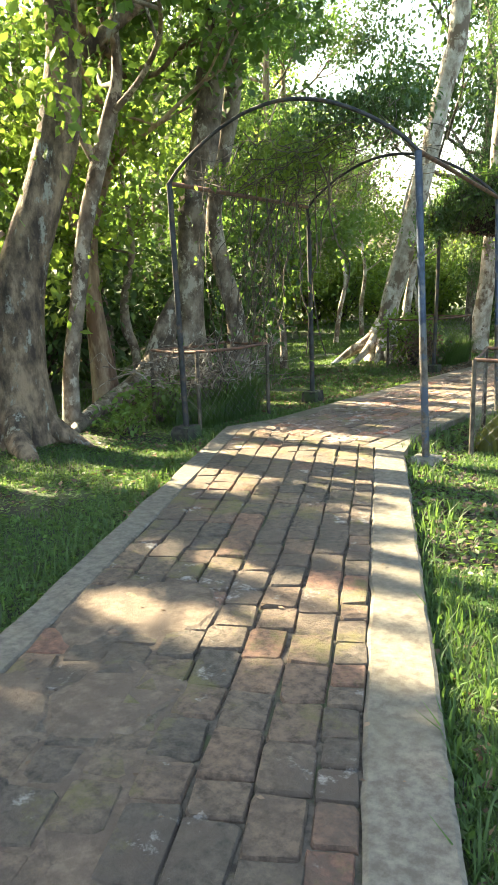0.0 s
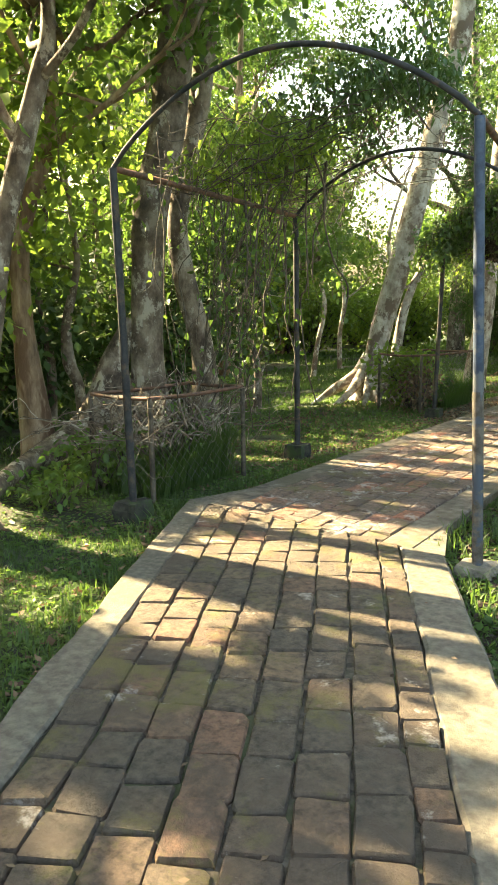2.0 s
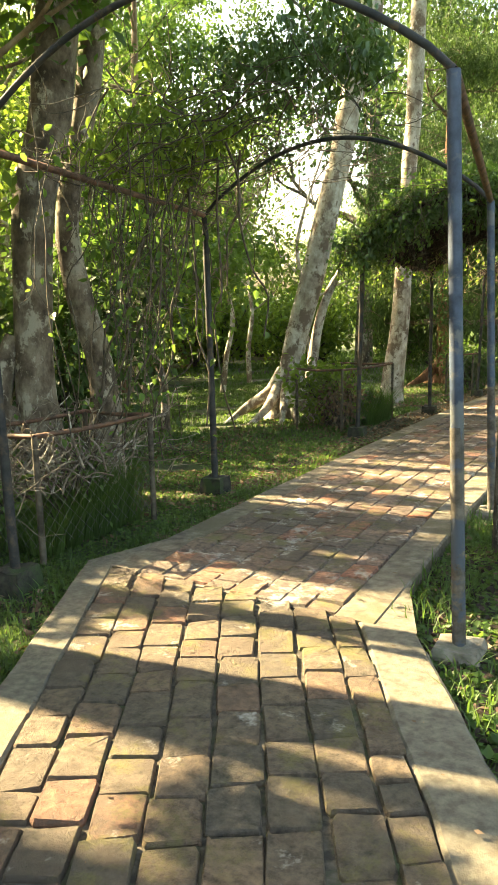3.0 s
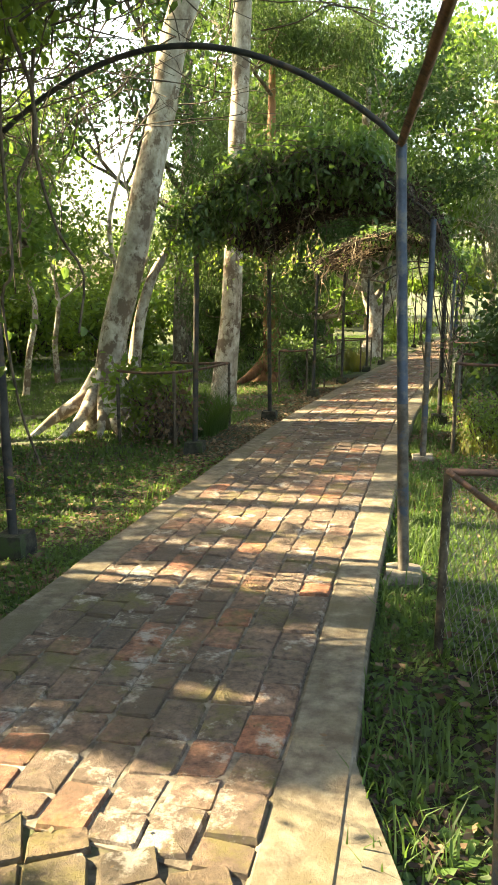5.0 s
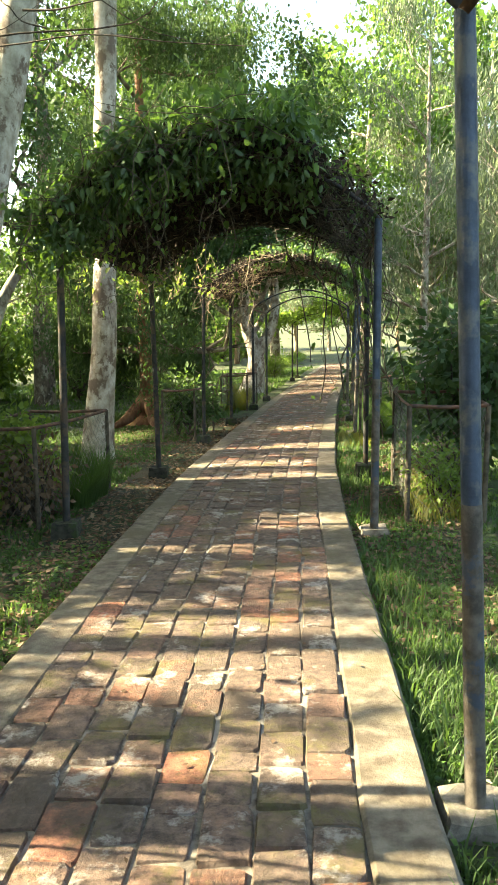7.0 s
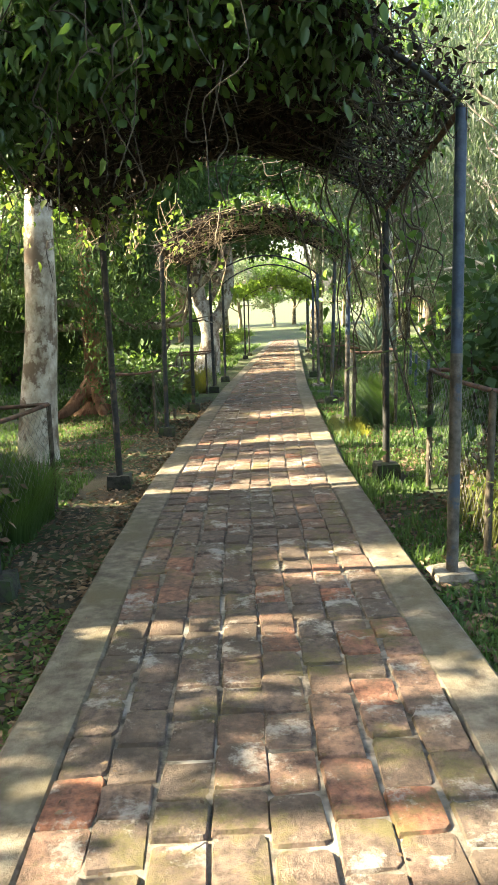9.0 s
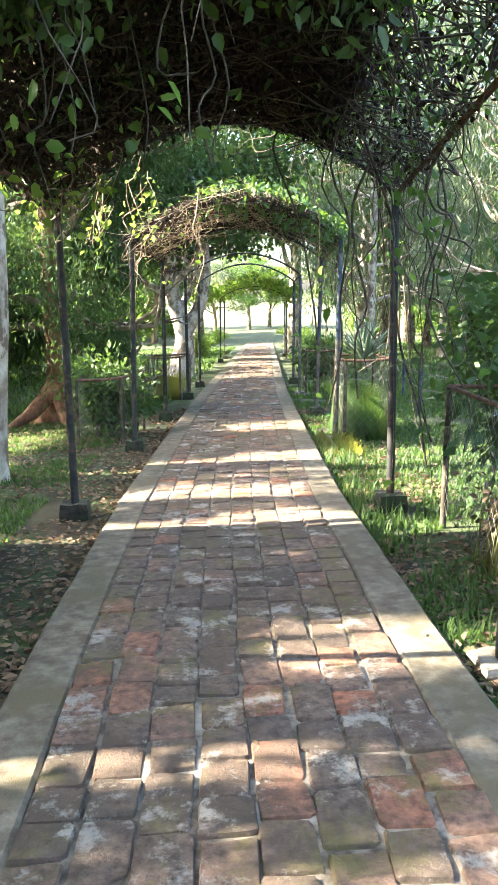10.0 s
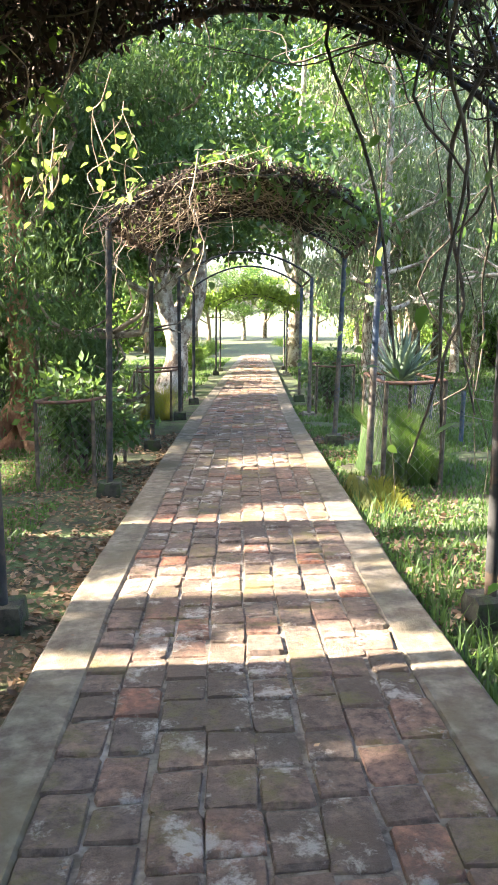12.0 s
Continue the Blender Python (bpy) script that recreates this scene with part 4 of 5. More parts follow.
def grass_object(name, points, height, seed, material, lean=0.5, width=0.012):
    v, q, tri = blades(points, height, seed, lean, width)
    me = bpy.data.meshes.new(name)
    faces = np.concatenate([q.ravel(), tri[:, :3].ravel()]).astype(np.int32)
    n = len(q)
    me.vertices.add(len(v))
    me.vertices.foreach_set("co", v.astype(np.float32).ravel())
    me.loops.add(len(faces))
    me.loops.foreach_set("vertex_index", faces)
    me.polygons.add(2 * n)
    me.polygons.foreach_set("loop_start", np.concatenate([np.arange(n) * 4, 4 * n + np.arange(n) * 3]).astype(np.int32))
    me.polygons.foreach_set("loop_total", np.concatenate([np.full(n, 4), np.full(n, 3)]).astype(np.int32))
    me.update(calc_edges=True)
    me.materials.append(material)
    return new(name, me)


def tuft(label, x, y, w, d, h, n, seed, material):
    r = np.random.default_rng(seed)
    p = np.stack([x + r.uniform(-w, w, n) * 0.5, y + r.uniform(-d, d, n) * 0.5, np.zeros(n)], 1)
    p[:, 2] = gz(p[:, 0], p[:, 1]) - 0.1
    return tagged(grass_object("grass_tuft", p, h, seed, material, 0.5, 0.005), label, "tall grass", kind="stuff")


M_GRASS_GOLD = leaf_mat("golden_green_grass", (0.04, 0.05, 0.015), (0.13, 0.14, 0.035), (0.36, 0.37, 0.06), 0.6, 0.42)
tuft("tuft of tall green grass inside wire cage", -5.95, 7.45, 0.6, 1.2, 0.55, 1500, 1, M_GRASS)
tuft("tall yellow-green grass inside wire cage", -2.15, 7.55, 0.6, 1.2, 0.5, 2600, 2, M_GRASS_GOLD)
tuft("tall grass beside leafy shrub in wire cage", -5.75, 14.9, 0.5, 1.0, 0.52, 1300, 3, M_GRASS)
tuft("sparse yellow-green grass inside wire cage", -2.05, 14.0, 0.6, 1.3, 0.42, 500, 4, M_GRASS_GOLD)
tuft("dense green grass inside wire cage", -1.85, 20.1, 0.6, 1.3, 0.62, 2600, 5, M_GRASS)
tuft("pale yellow grass clump inside wire cage", -4.6, 26.8, 0.6, 1.4, 0.55, 1300, 6, M_GRASS_GOLD)
tuft("yellowish grass clump at post foot", -2.35, 18.9, 0.5, 0.9, 0.17, 900, 7, M_GRASS_GOLD)
bush("leafy shrub with yellow-green leaves in wire cage", -6.2, 14.2, 0.9, 0.95, 1500, M_LEAF_LIGHT, 310, 0.1)
bush("brown twiggy shrub in wire cage", -5.9, 13.9, 0.7, 0.7, 500, M_LITTER, 311, 0.08, 26)
bush("bushy yellow-green shrub in wire cage", -2.05, 13.7, 0.7, 0.62, 1500, M_LEAF_LIGHT, 321, 0.05, 24)
bush("brown withered shrub in wire cage", -2.0, 14.4, 0.6, 0.55, 700, M_LITTER, 322, 0.05, 24)
bush("dense dark bush inside wire cage", -5.2, 20.8, 0.8, 1.0, 1600, M_LEAF_DARK, 313, 0.09)
bush("low bush with broad leaves above wire cage", -5.4, 20.9, 0.8, 1.2, 300, M_LEAF, 314, 0.1, 10)
bush("tall dark leafy shrub behind wire cage", -1.5, 15.4, 1.2, 1.8, 3200, M_LEAF_DARK, 315, 0.11, 26)
bush("dark shrub inside far wire cage", -1.2, 27.2, 0.8, 1.0, 900, M_LEAF_DARK, 317, 0.1)
bush("low broad-leaved weeds at buttress root", -6.4, 6.95, 0.8, 0.5, 420, M_LEAF, 318, 0.085, 16, full=True)
bush("low weeds beside trunk foot", -6.2, 6.2, 0.8, 0.3, 320, M_LEAF, 319, 0.07, 12, full=True)


# ---- agave ----
def agave(x, y, z, n, length, seed):
    r = np.random.default_rng(seed)
    root = new("agave")
    root.location = (x, y, z)
    m = leaf_mat("blue_green_agave", (0.09, 0.14, 0.1), (0.16, 0.22, 0.16), (0.2, 0.3, 0.12), 0.45, 0.15)
    for k in range(n):
        a, e = k * 2.4, radians(18 + 66 * (k / n))
        d = np.array((math.cos(a) * math.cos(e), math.sin(a) * math.cos(e), math.sin(e)))
        s = np.array((-math.sin(a), math.cos(a), 0))
        u = np.cross(d, s)
        L = length * r.uniform(0.8, 1.1)
        vs, fs = [], []
        for i, (t, w) in enumerate(((0, 0.03), (0.3, 0.045), (0.65, 0.032), (1.0, 0.002))):
            c = d * L * t - np.array((0, 0, 0.06)) * t * t
            vs += [c - s * w, c + u * 0.012 * (1 - t), c + s * w, c - u * 0.022 * (1 - t)]
            if i:
                o = 4 * (i - 1)
                fs += [(o + j, o + (j + 1) % 4, o + 4 + (j + 1) % 4, o + 4 + j) for j in range(4)]
        obj("leaf", np.array(vs), np.array(fs), m, root)
    return tagged(root, "spiky blue-green agave rising from wire planter cage", "agave")


agave(-1.6, 20.9, gz(-1.6, 20.9) + 0.85, 38, 0.72, 3)


# ---- vines on the pergolas ----
def strand(a, b, sag, r, wob=0.08, n=5):
    s = np.linspace(0, 1, n)[:, None]
    p = np.asarray(a) * (1 - s) + np.asarray(b) * s
    p[:, 2] -= (4 * s * (1 - s))[:, 0] * sag
    p[1:-1] += r.normal(size=(n - 2, 3)) * wob
    return smooth_line(p, 3)


def vine_roof(k, label, s_range, q_range, n_leaf, leaf, size, n_twig, twig, thick, n_thatch, seed, drape=0.0, q_pow=1.0):
    r = np.random.default_rng(seed)
    root = new("climbing_vine")
    root.location = roof_point(k, 0.5, 0.5)
    back = Matrix.Translation(-root.location)
    ss = lambda n: s_range[0] + (s_range[1] - s_range[0]) * r.uniform(0, 1, n)
    qq = lambda n: q_range[0] + (q_range[1] - q_range[0]) * r.uniform(0, 1, n) ** q_pow
    if n_twig:
        w = []
        for _ in range(n_twig):
            s0, q0 = ss(1)[0], qq(1)[0]
            s1, q1 = s0 + r.normal() * 0.25, q0 + r.normal() * 0.2
            a, b = roof_point(k, s0, q0, r.uniform(0, thick * 0.6)), roof_point(k, np.clip(s1, 0, 1), q1, r.uniform(-0.1, thick * 0.6))
            w.append(tube(strand(a, b, r.uniform(-0.05, 0.1), r, 0.04), (r.uniform(0.003, 0.008), 0.002), 4))
        v, f = joined(w)
        tagged(obj("stem_tangle", v, f, twig, root), kind="stuff").matrix_basis = back
    # near-black leaves fill the lower layer of the roof
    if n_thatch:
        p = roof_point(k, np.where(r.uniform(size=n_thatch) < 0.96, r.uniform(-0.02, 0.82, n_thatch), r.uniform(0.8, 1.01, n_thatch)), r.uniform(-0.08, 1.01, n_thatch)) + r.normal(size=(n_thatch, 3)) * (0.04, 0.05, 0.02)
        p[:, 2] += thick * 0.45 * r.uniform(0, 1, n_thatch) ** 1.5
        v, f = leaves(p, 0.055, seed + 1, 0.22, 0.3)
        obj("dead_leaf_thatch", v, f, M_THATCH, root, "near-black leaves low in the vine roof").matrix_basis = back
    if n_leaf:
        s, q = ss(n_leaf), qq(n_leaf)
        p = roof_point(k, s, q)
        lump = np.array([noise.noise(Vector((a * 5, b * 5, seed))) for a, b in zip(s, q)])
        p[:, 2] += thick * (0.35 + 0.65 * np.clip(lump + 0.6, 0, 1.3)) * r.uniform(0.5, 1.0, n_leaf) - drape * (r.uniform(0, 1, n_leaf) ** 2) * (q < 0.12)
        p += r.normal(size=(n_leaf, 3)) * (0.06, 0.07, 0.05)
        p = p[~sunlit(p, seed)] if k < 1 else p
        v, f = leaves(p, size, seed + 2, 0.25, 0.75, full=True)
        tagged(obj("foliage", v, f, leaf, root), kind="stuff").matrix_basis = back
    return tagged(root, label, "vine", "vines over the pergolas")


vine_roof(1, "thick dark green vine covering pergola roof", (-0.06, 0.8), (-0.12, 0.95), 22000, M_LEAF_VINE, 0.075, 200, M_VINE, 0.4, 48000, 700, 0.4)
vine_roof(1, "fresh green vine shoots on pergola front", (0.1, 0.8), (-0.16, 0.25), 2600, M_LEAF, 0.08, 30, M_VINE, 0.55, 0, 701, 0.35)
vine_roof(1, "leafy vine curtain at pergola corner", (-0.1, 0.34), (-0.16, 0.1), 2600, M_LEAF_VINE, 0.075, 40, M_VINE, 0.3, 0, 707, 0.45)
vine_roof(1, "bare tangled vine stems over pergola side", (0.72, 1.02), (-0.02, 1.02), 700, M_LEAF_VINE, 0.06, 200, M_VINE, 0.14, 0, 708)
vine_roof(0, "sparse backlit vine at pergola side", (-0.14, 0.25), (0.2, 1.1), 2000, M_LEAF_LIGHT, 0.075, 120, M_VINE, 0.4, 0, 702, 0.3)
vine_roof(0, "leafy vine over pergola back", (-0.1, 0.7), (0.7, 1.5), 9000, M_LEAF_VINE, 0.07, 90, M_VINE, 0.95, 0, 703, 0.3)
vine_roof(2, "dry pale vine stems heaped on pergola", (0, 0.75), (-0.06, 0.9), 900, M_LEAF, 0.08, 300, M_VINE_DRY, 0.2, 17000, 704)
vine_roof(2, "green vine leaves on pergola top", (0.35, 1.05), (-0.06, 0.9), 2600, M_LEAF_VINE, 0.1, 60, M_VINE, 0.33, 0, 705, 0.25)
vine_roof(4, "yellow-green vine over distant pergola", (-0.5, 1.2), (-0.1, 1), 2600, M_LEAF_LIGHT, 0.2, 30, M_VINE, 0.6, 0, 706, 0.5)


def hanging(k, corner_s, q, n, low, seed, label, leaf_n=120, leaf=M_LEAF_LIGHT, spread=0.5, material=M_VINE, high=2.0, size=0.08, girth=(0.003, 0.004, 0.006)):
    """Bare vine stems hanging from the roof to near the ground."""
    r = np.random.default_rng(seed)
    root = new("hanging_vine")
    top = roof_point(k, corner_s, q)
    root.location = top
    back = Matrix.Translation(-root.location)
    w, at = [], []
    for _ in range(n):
        a = roof_point(k, np.clip(corner_s + r.normal() * 0.14, 0, 1), q + r.normal() * 0.16)
        out = abs(r.normal()) * spread * 0.6 * (1 if corner_s > 0.5 else -1)
        b = a + np.array((out, r.normal() * spread, 0))
        b[2] = gz(b[0], b[1]) + r.uniform(low, high)
        ln = strand(a, b, 0, r, 0.07, 6)
        rad = r.choice(girth)
        v, f = tube(ln, (rad, rad * 0.7), 5)
        obj("stem", v, f, material, root).matrix_basis = back
        at.append(ln[r.integers(2, len(ln), 4)])
    if leaf_n:
        p = np.vstack(at)
        p = p[r.integers(0, len(p), leaf_n)] + r.normal(size=(leaf_n, 3)) * 0.06
        v, f = leaves(p, size, seed, 0.34, 0.6, full=True)
        tagged(obj("foliage", v, f, leaf, root), kind="stuff").matrix_basis = back
    return tagged(root, label, "vine", "hanging vines")


hanging(1, 0.95, 1.0, 17, 0.1, 800, "tangle of woody vines hanging at pergola post", 60, M_LEAF, 0.5, M_VINE, 2.0, 0.08, (0.003, 0.004, 0.007, 0.012))
hanging(1, 0.99, 0.7, 15, 0.1, 801, "tangle of woody vines hanging from pergola side", 70, M_LEAF, 0.5, M_VINE, 2.0, 0.08, (0.003, 0.004, 0.009))
hanging(1, 0.1, -0.03, 16, 1.75, 802, "leafy vine ends hanging over pergola front", 220, M_LEAF_LIGHT, 0.12, M_VINE, 2.3, 0.06)
hanging(1, 0.1, 1.0, 18, 1.9, 803, "dry and leafy vine ends at pergola corner", 150, M_LEAF_LIGHT, 0.25, M_VINE_DRY, 2.4, 0.06)
hanging(1, 0.45, -0.06, 14, 1.9, 808, "leafy vine ends hanging over pergola front", 150, M_LEAF, 0.1, M_VINE, 2.6, 0.065)
hanging(0, 0.02, 0.5, 34, 0.4, 804, "dry vines hanging at pergola side", 200, M_LEAF, 0.4, M_VINE, 2.0, 0.065)
hanging(0, 0.0, 0.8, 26, 0.4, 805, "woody vines hanging before tree trunks", 220, M_LEAF, 0.5, M_VINE, 2.0, 0.065, (0.004, 0.006, 0.012))
hanging(2, 0.15, 0.02, 16, 1.6, 806, "dry vine ends hanging from pergola front", 20, M_LEAF_LIGHT, 0.12, M_VINE_DRY, 2.2)
hanging(2, 0.98, 0.3, 14, 0.4, 807, "woody vines hanging at pergola post", 30, M_LEAF, 0.3)

# ---- dry branches heaped over a cage ----
def branch_heap(x, y, w, d, low, high, n, seed):
    """Grey dead branches lying across one another, bowed and forked."""
    r = np.random.default_rng(seed)
    root = new("branch_heap")
    root.location = (x, y, gz(x, y) + low)
    w_list = []
    for _ in range(n):
        a = np.array((r.uniform(-w, w), r.uniform(-d, d), r.uniform(-0.5, 0.3) * (high - low))) * 0.5
        g = r.uniform(0, 6.28)
        ln = r.uniform(0.4, 1.1)
        b = a + np.array((math.cos(g) * ln * 0.6, math.sin(g) * ln, r.uniform(-0.1, high - low)))
        line = strand(a, b, r.uniform(-0.16, 0.05), r, 0.05)
        w_list.append(tube(line, (r.uniform(0.005, 0.011), 0.003), 5))
        for q in r.integers(4, len(line), 2):
            tip = line[q] + r.normal(size=3) * (0.16, 0.16, 0.1)
            w_list.append(tube(strand(line[q], tip, 0.02, r, 0.02), (0.004, 0.002), 4))
    v, f = joined(w_list)
    tagged(obj("stem_tangle", v, f, M_BARK, root), kind="stuff")
    return tagged(root, "heap of dry grey branches on wire planter cage", "dead branches")


branch_heap(-5.95, 7.45, 1.0, 1.5, 0.5, 1.0, 80, 312)
bush("tangle of thin bare stems inside wire cage", -5.95, 7.45, 0.9, 0.75, 300, M_LEAF, 320, 0.05, 40)

# ---- lawn fence of blue posts ----
fence = new("lawn_fence")
fence.location = (-0.35, 22.0, gz(-0.35, 22))
back = Matrix.Translation(-fence.location)
FP = [(0.9, 18.0), (0.1, 20.2), (-0.4, 22.1), (0.2, 25.2), (0.9, 28.4)]
for x, y in FP:
    z = gz(x, y)
    v, f = tube([(x, y, z - 0.15), (x, y, z + 0.3), (x, y, z + 0.62)], (0.032, 0.032), 8)
    obj("post", v, f, M_STEEL, fence, "", True).matrix_basis = back
for (x0, y0), (x1, y1) in zip(FP, FP[1:]):
    for h in (0.3, 0.55):
        v, f = tube(smooth_line([(x0, y0, gz(x0, y0) + h), ((x0 + x1) / 2, (y0 + y1) / 2, gz((x0 + x1) / 2, (y0 + y1) / 2) + h - 0.03), (x1, y1, gz(x1, y1) + h)], 3), (0.005, 0.005), 4)
        obj("wire", v, f, M_WIRE, fence).matrix_basis = back
tagged(fence, "low lawn fence of blue posts and wires", "fence")

# ---- low stone bench by the far lawn ----
bm = bmesh.new()
for cx, sx, sz, cz in ((0, 1.7, 0.12, 0.42), (-0.65, 0.25, 0.4, 0.16), (0.65, 0.25, 0.4, 0.16)):
    r0 = bmesh.ops.create_cube(bm, size=1)
    for v in r0["verts"]:
        v.co = Vector((cx + v.co.x * sx, v.co.y * 0.5, cz + v.co.z * sz))
bmesh.ops.bevel(bm, geom=bm.edges[:], offset=0.02, segments=2, affect="EDGES")
bench = new("stone_bench")
bench.matrix_basis = Matrix.Translation((-7.9, 31.5, gz(-7.9, 31.5))) @ Matrix.Rotation(0.2, 4, "Z")
part("slab", bm, M_BLOCK_DARK, bench)
tagged(bench, "low dark stone bench on the lawn", "bench")


# ---- grass and fallen leaves ----
def side_points(n, x0, x1, y0, y1, r, power=1.0):
    """Points beside the path: x0 to x1 metres out from its edge (negative: the left side)."""
    y = y0 + (y1 - y0) * r.uniform(0, 1, n)
    o = x0 + (x1 - x0) * r.uniform(0, 1, n) ** power
    cx = np.interp(y, (0, 9, 13.4, 16.4, 19, 22, 26, 41, 70), (-4.0, -4.0, -3.9, -3.77, -3.57, -3.33, -3.0, -1.5, 1.4))
    el = np.where(y < 6.6, (-1.70 - y * 0.44) / 0.898, cx - 0.95)
    el = np.where(y < 6.6, el, cx - 0.95)
    er = np.where(y < 6.32, (0.235 - y * 0.44) / 0.898, cx + 0.95)
    x = np.where(o < 0, el + o, er + o)
    return x, y


def ground_z(x, y):
    """The ground's height as built, for things scattered on it."""
    cx = np.interp(y, (6, 9, 13.4, 16.4, 19, 22, 26, 41, 70), (-4.0, -4.0, -3.9, -3.77, -3.57, -3.33, -3.0, -1.5, 1.4))
    mid = np.where(y > 6, cx, -0.49 * y - 0.73)
    near = np.clip((np.abs(x - mid) - 1.0) / 2.0, 0, 1)
    bump = np.array([noise.noise(Vector((a * 0.5, b * 0.5, 0))) * 0.06 + noise.noise(Vector((a * 0.13, b * 0.13, 3))) * 0.15 for a, b in zip(x, y)])
    return gz(x, y) - 0.10 + bump * near


def lawn(label, n, x0, x1, y0, y1, height, seed, material, width=0.006, power=1.0, patch=0.0, lean=0.6, bare=0.0):
    r = np.random.default_rng(seed)
    x, y = side_points(n, x0, x1, y0, y1, r, power)
    if patch:
        keep = np.array([noise.noise(Vector((a * 0.9, b * 0.9, seed))) > patch for a, b in zip(x, y)])
        x, y = x[keep], y[keep]
    if bare:
        edge = np.where(y < 6.32, (0.235 - y * 0.44) / 0.898, -3.05)
        keep = ~((y > 3.9) & (y < 8.0) & (x - edge < bare) & (r.uniform(size=len(x)) < 0.8))
        x, y = x[keep], y[keep]
    for cs, _, _ in GATES:
        for a, b in cs:
            keep = (x - a) ** 2 + (y - b) ** 2 > 0.05
            x, y = x[keep], y[keep]
    p = np.stack([x, y, ground_z(x, y) - 0.01], 1)
    tagged(grass_object("grass", p, height, seed, material, lean, width), label, "grass", kind="stuff")


lawn("short green grass along the path", 80000, -0.02, -4.5, -0.5, 9.5, 0.05, 21, M_GRASS, 0.004, 1.3, -0.25)
lawn("lush green grass along the path", 90000, 0.02, 3.2, -0.5, 12.5, 0.06, 22, M_GRASS, 0.004, 1.4, -0.6, bare=0.6)
lawn("green grass under the trees", 80000, -0.7, -9, 9.5, 26, 0.06, 23, M_GRASS, 0.009, 1.2, -0.3)
lawn("green lawn beside the path", 52000, 0.05, 6, 12.5, 28, 0.07, 24, M_GRASS, 0.009, 1.2, -0.3)
lawn("tall grass blades at the kerb", 2600, 0.0, 0.35, 1.0, 20, 0.16, 25, M_GRASS, 0.005, 1.0, -0.05)
lawn("tall grass blades at the kerb", 1200, -0.0, -0.4, 0, 12, 0.12, 26, M_GRASS, 0.005, 1.0, 0.0)
lawn("far lawn grass", 30000, -0.5, -14, 24, 60, 0.12, 27, M_GRASS, 0.02, 1.0, -0.3)
lawn("far lawn grass", 24000, 0.5, 12, 26, 60, 0.12, 28, M_GRASS, 0.02, 1.0, -0.3)


def litter(label, n, x0, x1, y0, y1, seed, size=0.06, patch=-0.1, material=M_LITTER, power=1.5):
    r = np.random.default_rng(seed)
    x, y = side_points(n, x0, x1, y0, y1, r, power)
    keep = np.array([noise.noise(Vector((a * 0.8, b * 0.8, seed))) > patch for a, b in zip(x, y)])
    x, y = x[keep], y[keep]
    p = np.stack([x, y, ground_z(x, y) + 0.015], 1)
    al = r.normal(size=(len(p), 3)) * (1, 1, 0.15)
    v, f = leaves(p, size, seed, 0.3, 0.0, along=al)
    v[:, 2] = np.maximum(v[:, 2], np.repeat(p[:, 2], 4) - 0.005) * 0.7 + np.repeat(p[:, 2], 4) * 0.3
    tagged(obj("fallen_leaves", v, f, material), label, "leaf litter", kind="stuff")


litter("brown fallen leaves on bare soil", 17000, -0.02, -2.8, 8.5, 24, 31, 0.055, -0.3)
litter("brown fallen leaves on bare soil", 8000, 0.0, 1.0, 10.5, 24, 32, 0.055, -0.25, M_LITTER, 1.2)
litter("dark fallen leaves beside the kerb", 2200, 0.0, 0.65, 3.9, 8.2, 37, 0.05, -0.5, M_THATCH, 1.0)
litter("broad green weeds beside the kerb", 1500, 0.0, 0.6, 3.9, 8.5, 38, 0.06, -0.2, M_LEAF, 1.0)
litter("scattered fallen leaves in the grass", 2600, -0.05, -3, 0, 9, 33)
litter("scattered fallen leaves in the grass", 1400, 0.05, 2, 1, 12, 34)
litter("low broad-leaved ground weeds", 24000, -0.02, -3.5, 0, 13, 35, 0.045, -0.3, M_LEAF)
litter("low broad-leaved ground weeds", 13000, 0.02, 2.5, 1, 14, 36, 0.045, -0.3, M_LEAF)

# ---- leaf scraps and grit on the bricks ----
r = np.random.default_rng(41)
y = r.uniform(0.5, 24, 420)
o = r.uniform(-0.9, 0.9, 420)
mid = np.interp(y, (0, 6.5, 9, 13.4, 16.4, 19, 22, 26), (-0.8, -3.95, -4.0, -3.9, -3.77, -3.57, -3.33, -3.0))
p = np.stack([mid + o, y, gz(mid + o, y) + 0.012], 1)
al = r.normal(size=(420, 3)) * (1, 1, 0.1)
v, f = leaves(p, 0.024, 42, 0.3, 0.0, 0.6, along=al)
v[:, 2] = np.repeat(p[:, 2], 4) + (v[:, 2] - np.repeat(p[:, 2], 4)) * 0.25
tagged(obj("leaf_scraps", v, f, M_LITTER), "small dry leaf scraps on brick path", "leaf litter", kind="stuff")


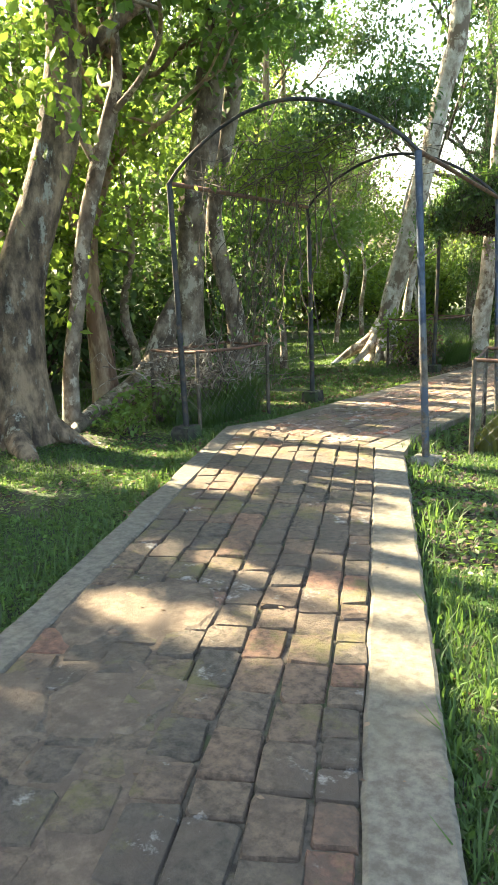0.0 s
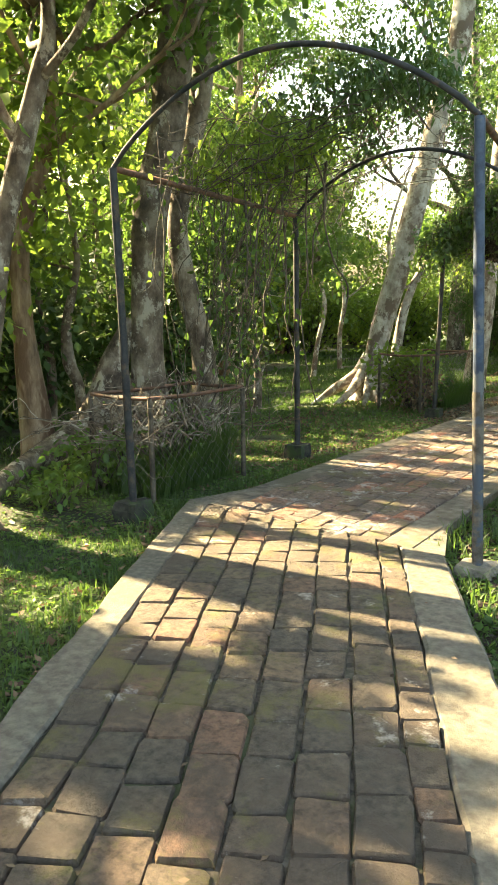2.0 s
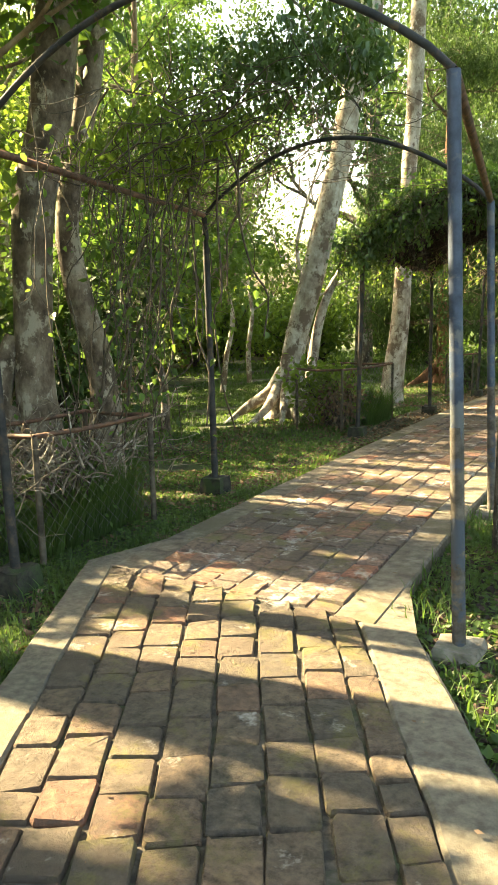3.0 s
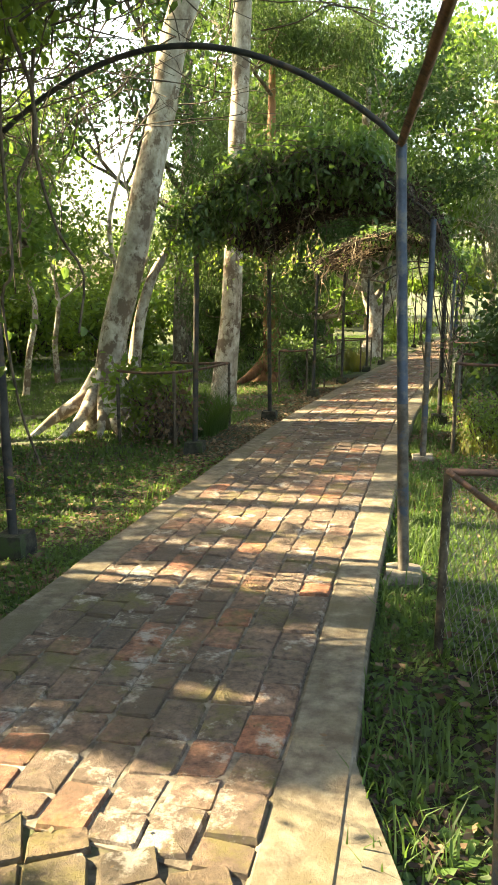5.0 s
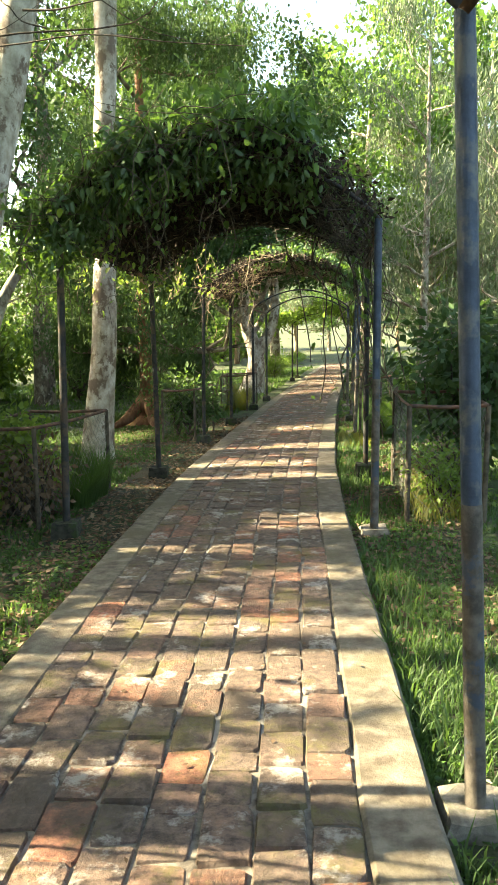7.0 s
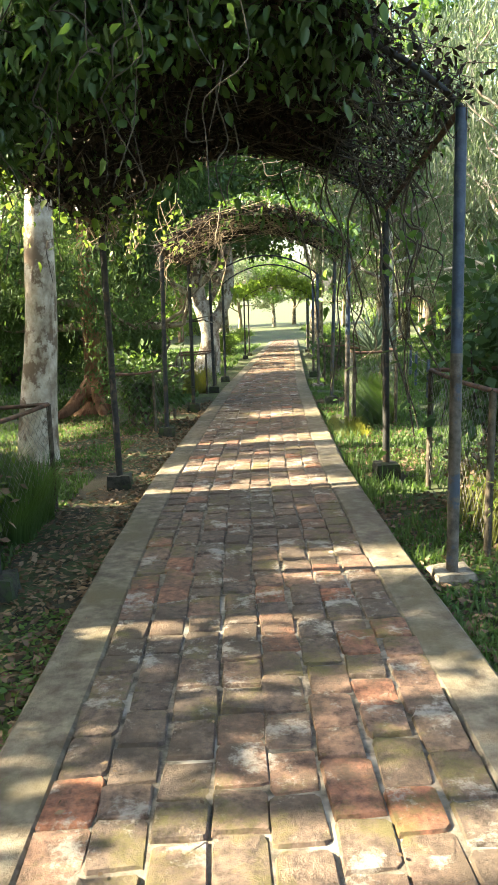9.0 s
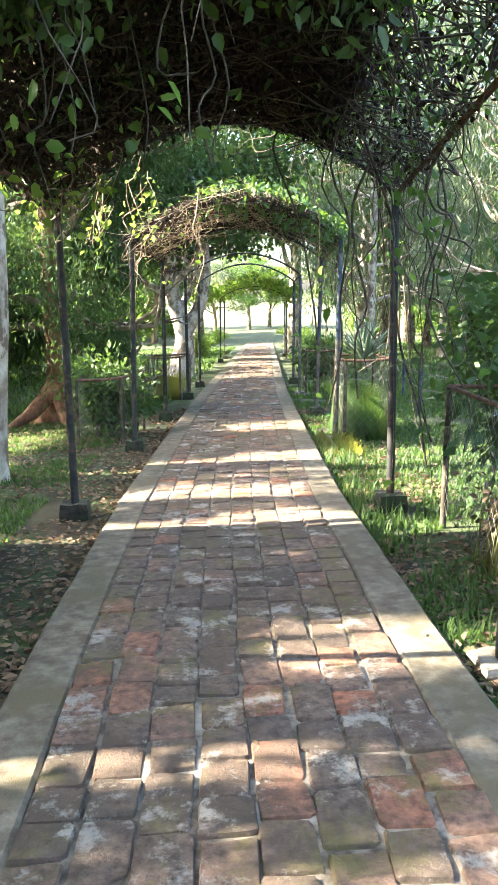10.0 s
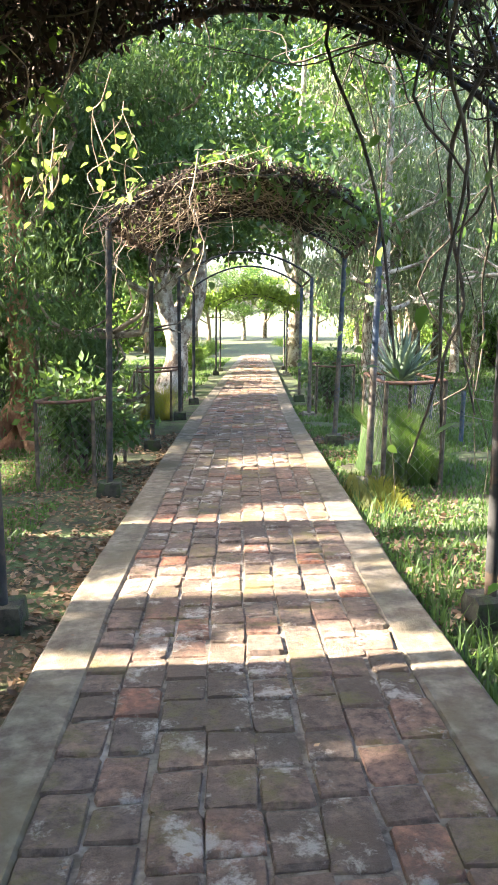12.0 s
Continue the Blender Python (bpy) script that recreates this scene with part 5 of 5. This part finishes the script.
# ---- bricks ----
def brick_mesh(seed):
    """A worn brick of unit length and width with knocked-off corners, its top 1 high."""
    r = np.random.default_rng(seed)
    cut = r.uniform(0.03, 0.1, 4)
    ring = []
    for k, (sx, sy) in enumerate(((-1, -1), (1, -1), (1, 1), (-1, 1))):
        a, b = (sx * (0.5 - cut[k]), sy * 0.5), (sx * 0.5, sy * (0.5 - cut[k]))
        ring += [b, a] if sx * sy > 0 else [a, b]
    ring = [(x + r.normal() * 0.022, y + r.normal() * 0.022) for x, y in ring]
    v = []
    for z, k in ((0, 1.0), (0.7, 1.0), (1.0, 0.93)):
        v += [(x * k, y * k, z + (r.normal() * 0.06 if z == 1.0 else 0)) for x, y in ring]
    v.append((r.normal() * 0.1, r.normal() * 0.1, 1.0 + r.uniform(-0.04, 0.12)))
    f = [(o + k, o + (k + 1) % 8, o + 8 + (k + 1) % 8, o + 8 + k) for o in (0, 8) for k in range(8)] + [(16 + k, 16 + (k + 1) % 8, 24) for k in range(8)]
    return v, f


VARIANTS = [brick_mesh(900 + k) for k in range(14)]
BRICK_A = [mesh_of("brick", v, f) for v, f in VARIANTS]
BRICK_B = [mesh_of("brick", v, f) for v, f in VARIANTS]
for me in BRICK_A:
    me.materials.append(M_BRICK)
for me in BRICK_B:
    me.materials.append(M_BRICK_RED)
SLOPE = Matrix(((1, 0, 0, 0), (0, 1, 0, 0), (0.0294, -0.0402, 1, 0), (0, 0, 0, 1)))
rb = np.random.default_rng(77)


def brick_pose(x, y, along, across, turn):
    return Matrix.Translation((x, y, gz(x, y) - 0.05)) @ SLOPE @ Matrix.Rotation(turn + rb.normal() * 0.022, 4, "Z") @ Matrix.Rotation(rb.normal() * 0.02, 4, "X") @ Matrix.Rotation(rb.normal() * 0.018, 4, "Y") @ Matrix.Diagonal((across, along, 0.05 + rb.normal() * 0.0035, 1))


def lay(parent, meshes, m):
    b = new("brick", meshes[int(rb.integers(len(meshes)))])
    b.parent = parent
    b.matrix_basis = m


def skim(parent, x, y, rx, ry, turn, seed):
    """A thin irregular smear of mortar over the bricks."""
    r = np.random.default_rng(seed)
    n = 40
    edge, mid = [], []
    for k in range(n):
        a = 2 * math.pi * k / n
        q = 1 + 0.35 * noise.noise(Vector((math.cos(a) * 1.3, math.sin(a) * 1.3, seed))) + 0.1 * noise.noise(Vector((math.cos(a) * 5, math.sin(a) * 5, seed)))
        for ring, w, h in ((edge, 1.0, -0.012), (mid, 0.86, 0.006)):
            u, v = math.cos(a) * rx * q * w, math.sin(a) * ry * q * w
            px, py = x + u * math.cos(turn) - v * math.sin(turn), y + u * math.sin(turn) + v * math.cos(turn)
            ring.append((px, py, gz(px, py) + h + r.normal() * 0.001))
    f = [(k, (k + 1) % n, n + (k + 1) % n, n + k) for k in range(n)] + [tuple(range(n, 2 * n))]
    obj("mortar_smear", edge + mid, f, M_SKIM, parent, "thin smear of worn mortar")


turn_0 = math.atan2(DA.y, DA.x) - math.pi / 2
for k, (x, y, rx, ry) in enumerate(((-2.35, 2.5, 0.3, 0.36), (-1.95, 1.75, 0.26, 0.3), (-2.62, 2.35, 0.2, 0.4), (-2.3, 1.45, 0.22, 0.34))):
    skim(bed_a, x, y, rx, ry, turn_0, k + 1)
# joints filled with pale mortar over the most worn corner of the path
fill_l = [at_a(u, VLI - 0.01) for u in np.linspace(-0.6, 3.0, 30)]
fill_r = [at_a(u, -0.74 - 0.12 * math.sin(u * 2.3) - 0.1 * max(0, u - 2.2)) for u in np.linspace(-0.6, 3.0, 30)]
tagged(strip("mortar_fill", fill_l, fill_r, -0.006, -0.1, M_SKIM, 0.02, 9), kind="stuff").parent = bed_a

# first stretch: seven columns of broad bricks and one of narrow short ones
COLUMNS_A = [(VLI + k * 0.1885, 0.1885, 0.255) for k in range(7)] + [(VLI + 7 * 0.1885, 0.141, 0.185)]
for c, (v0, cw, usual) in enumerate(COLUMNS_A):
    end = seam_u(v0 + cw / 2)
    u = -1.0 + (0.13 if c % 2 else 0) + rb.normal() * 0.05
    while u < end - 0.06:
        ln = max(0.13, usual + rb.normal() * 0.028)
        ln = min(ln, end - u) if end - u - ln > 0.08 or end - u < ln else end - u
        x, y = at_a(u + ln / 2, v0 + cw / 2 + rb.normal() * 0.005 + 0.012 * noise.noise(Vector((u * 0.8, 3.1, 0))))
        lay(bed_a, BRICK_A, brick_pose(x, y, ln - rb.uniform(0.006, 0.016), cw - rb.uniform(0.006, 0.016), turn_0))
        u += ln

# straight stretch: eight columns
cw = 0.1755
rest = []
for c in range(8):
    off = -0.702 + (c + 0.5) * cw
    y = seam_y(off) + 0.01
    first = True
    while y < YB - 0.3:
        ln = max(0.13, 0.238 + rb.normal() * 0.034) if not first else (0.13 if c % 2 else 0.23)
        first = False
        ym = y + ln / 2
        turn = -math.atan2(xc(ym + 0.5) - xc(ym - 0.5), 1.0)
        m = brick_pose(xc(ym) + off + rb.normal() * 0.005 + 0.014 * noise.noise(Vector((ym * 0.7, 7.7, 0))), ym, ln - rb.uniform(0.004, 0.014), cw - rb.uniform(0.004, 0.014), turn)
        if ym < 13.7:
            lay(bed_b, BRICK_B, m)
        else:
            v, f = VARIANTS[int(rb.integers(14))]
            rest.append((m, v))
        y += ln
vs, fs = [], []
for k, (m, v) in enumerate(rest):
    a = np.array(v) @ np.array(m.to_3x3()).T + np.array(m.translation)
    vs.append(a)
    fs += [tuple(i + 25 * k for i in f) for f in VARIANTS[0][1]]
far_bricks = obj("brick_paving", np.vstack(vs), fs, M_BRICK_RED, bed_b)
tagged(far_bricks, kind="stuff")
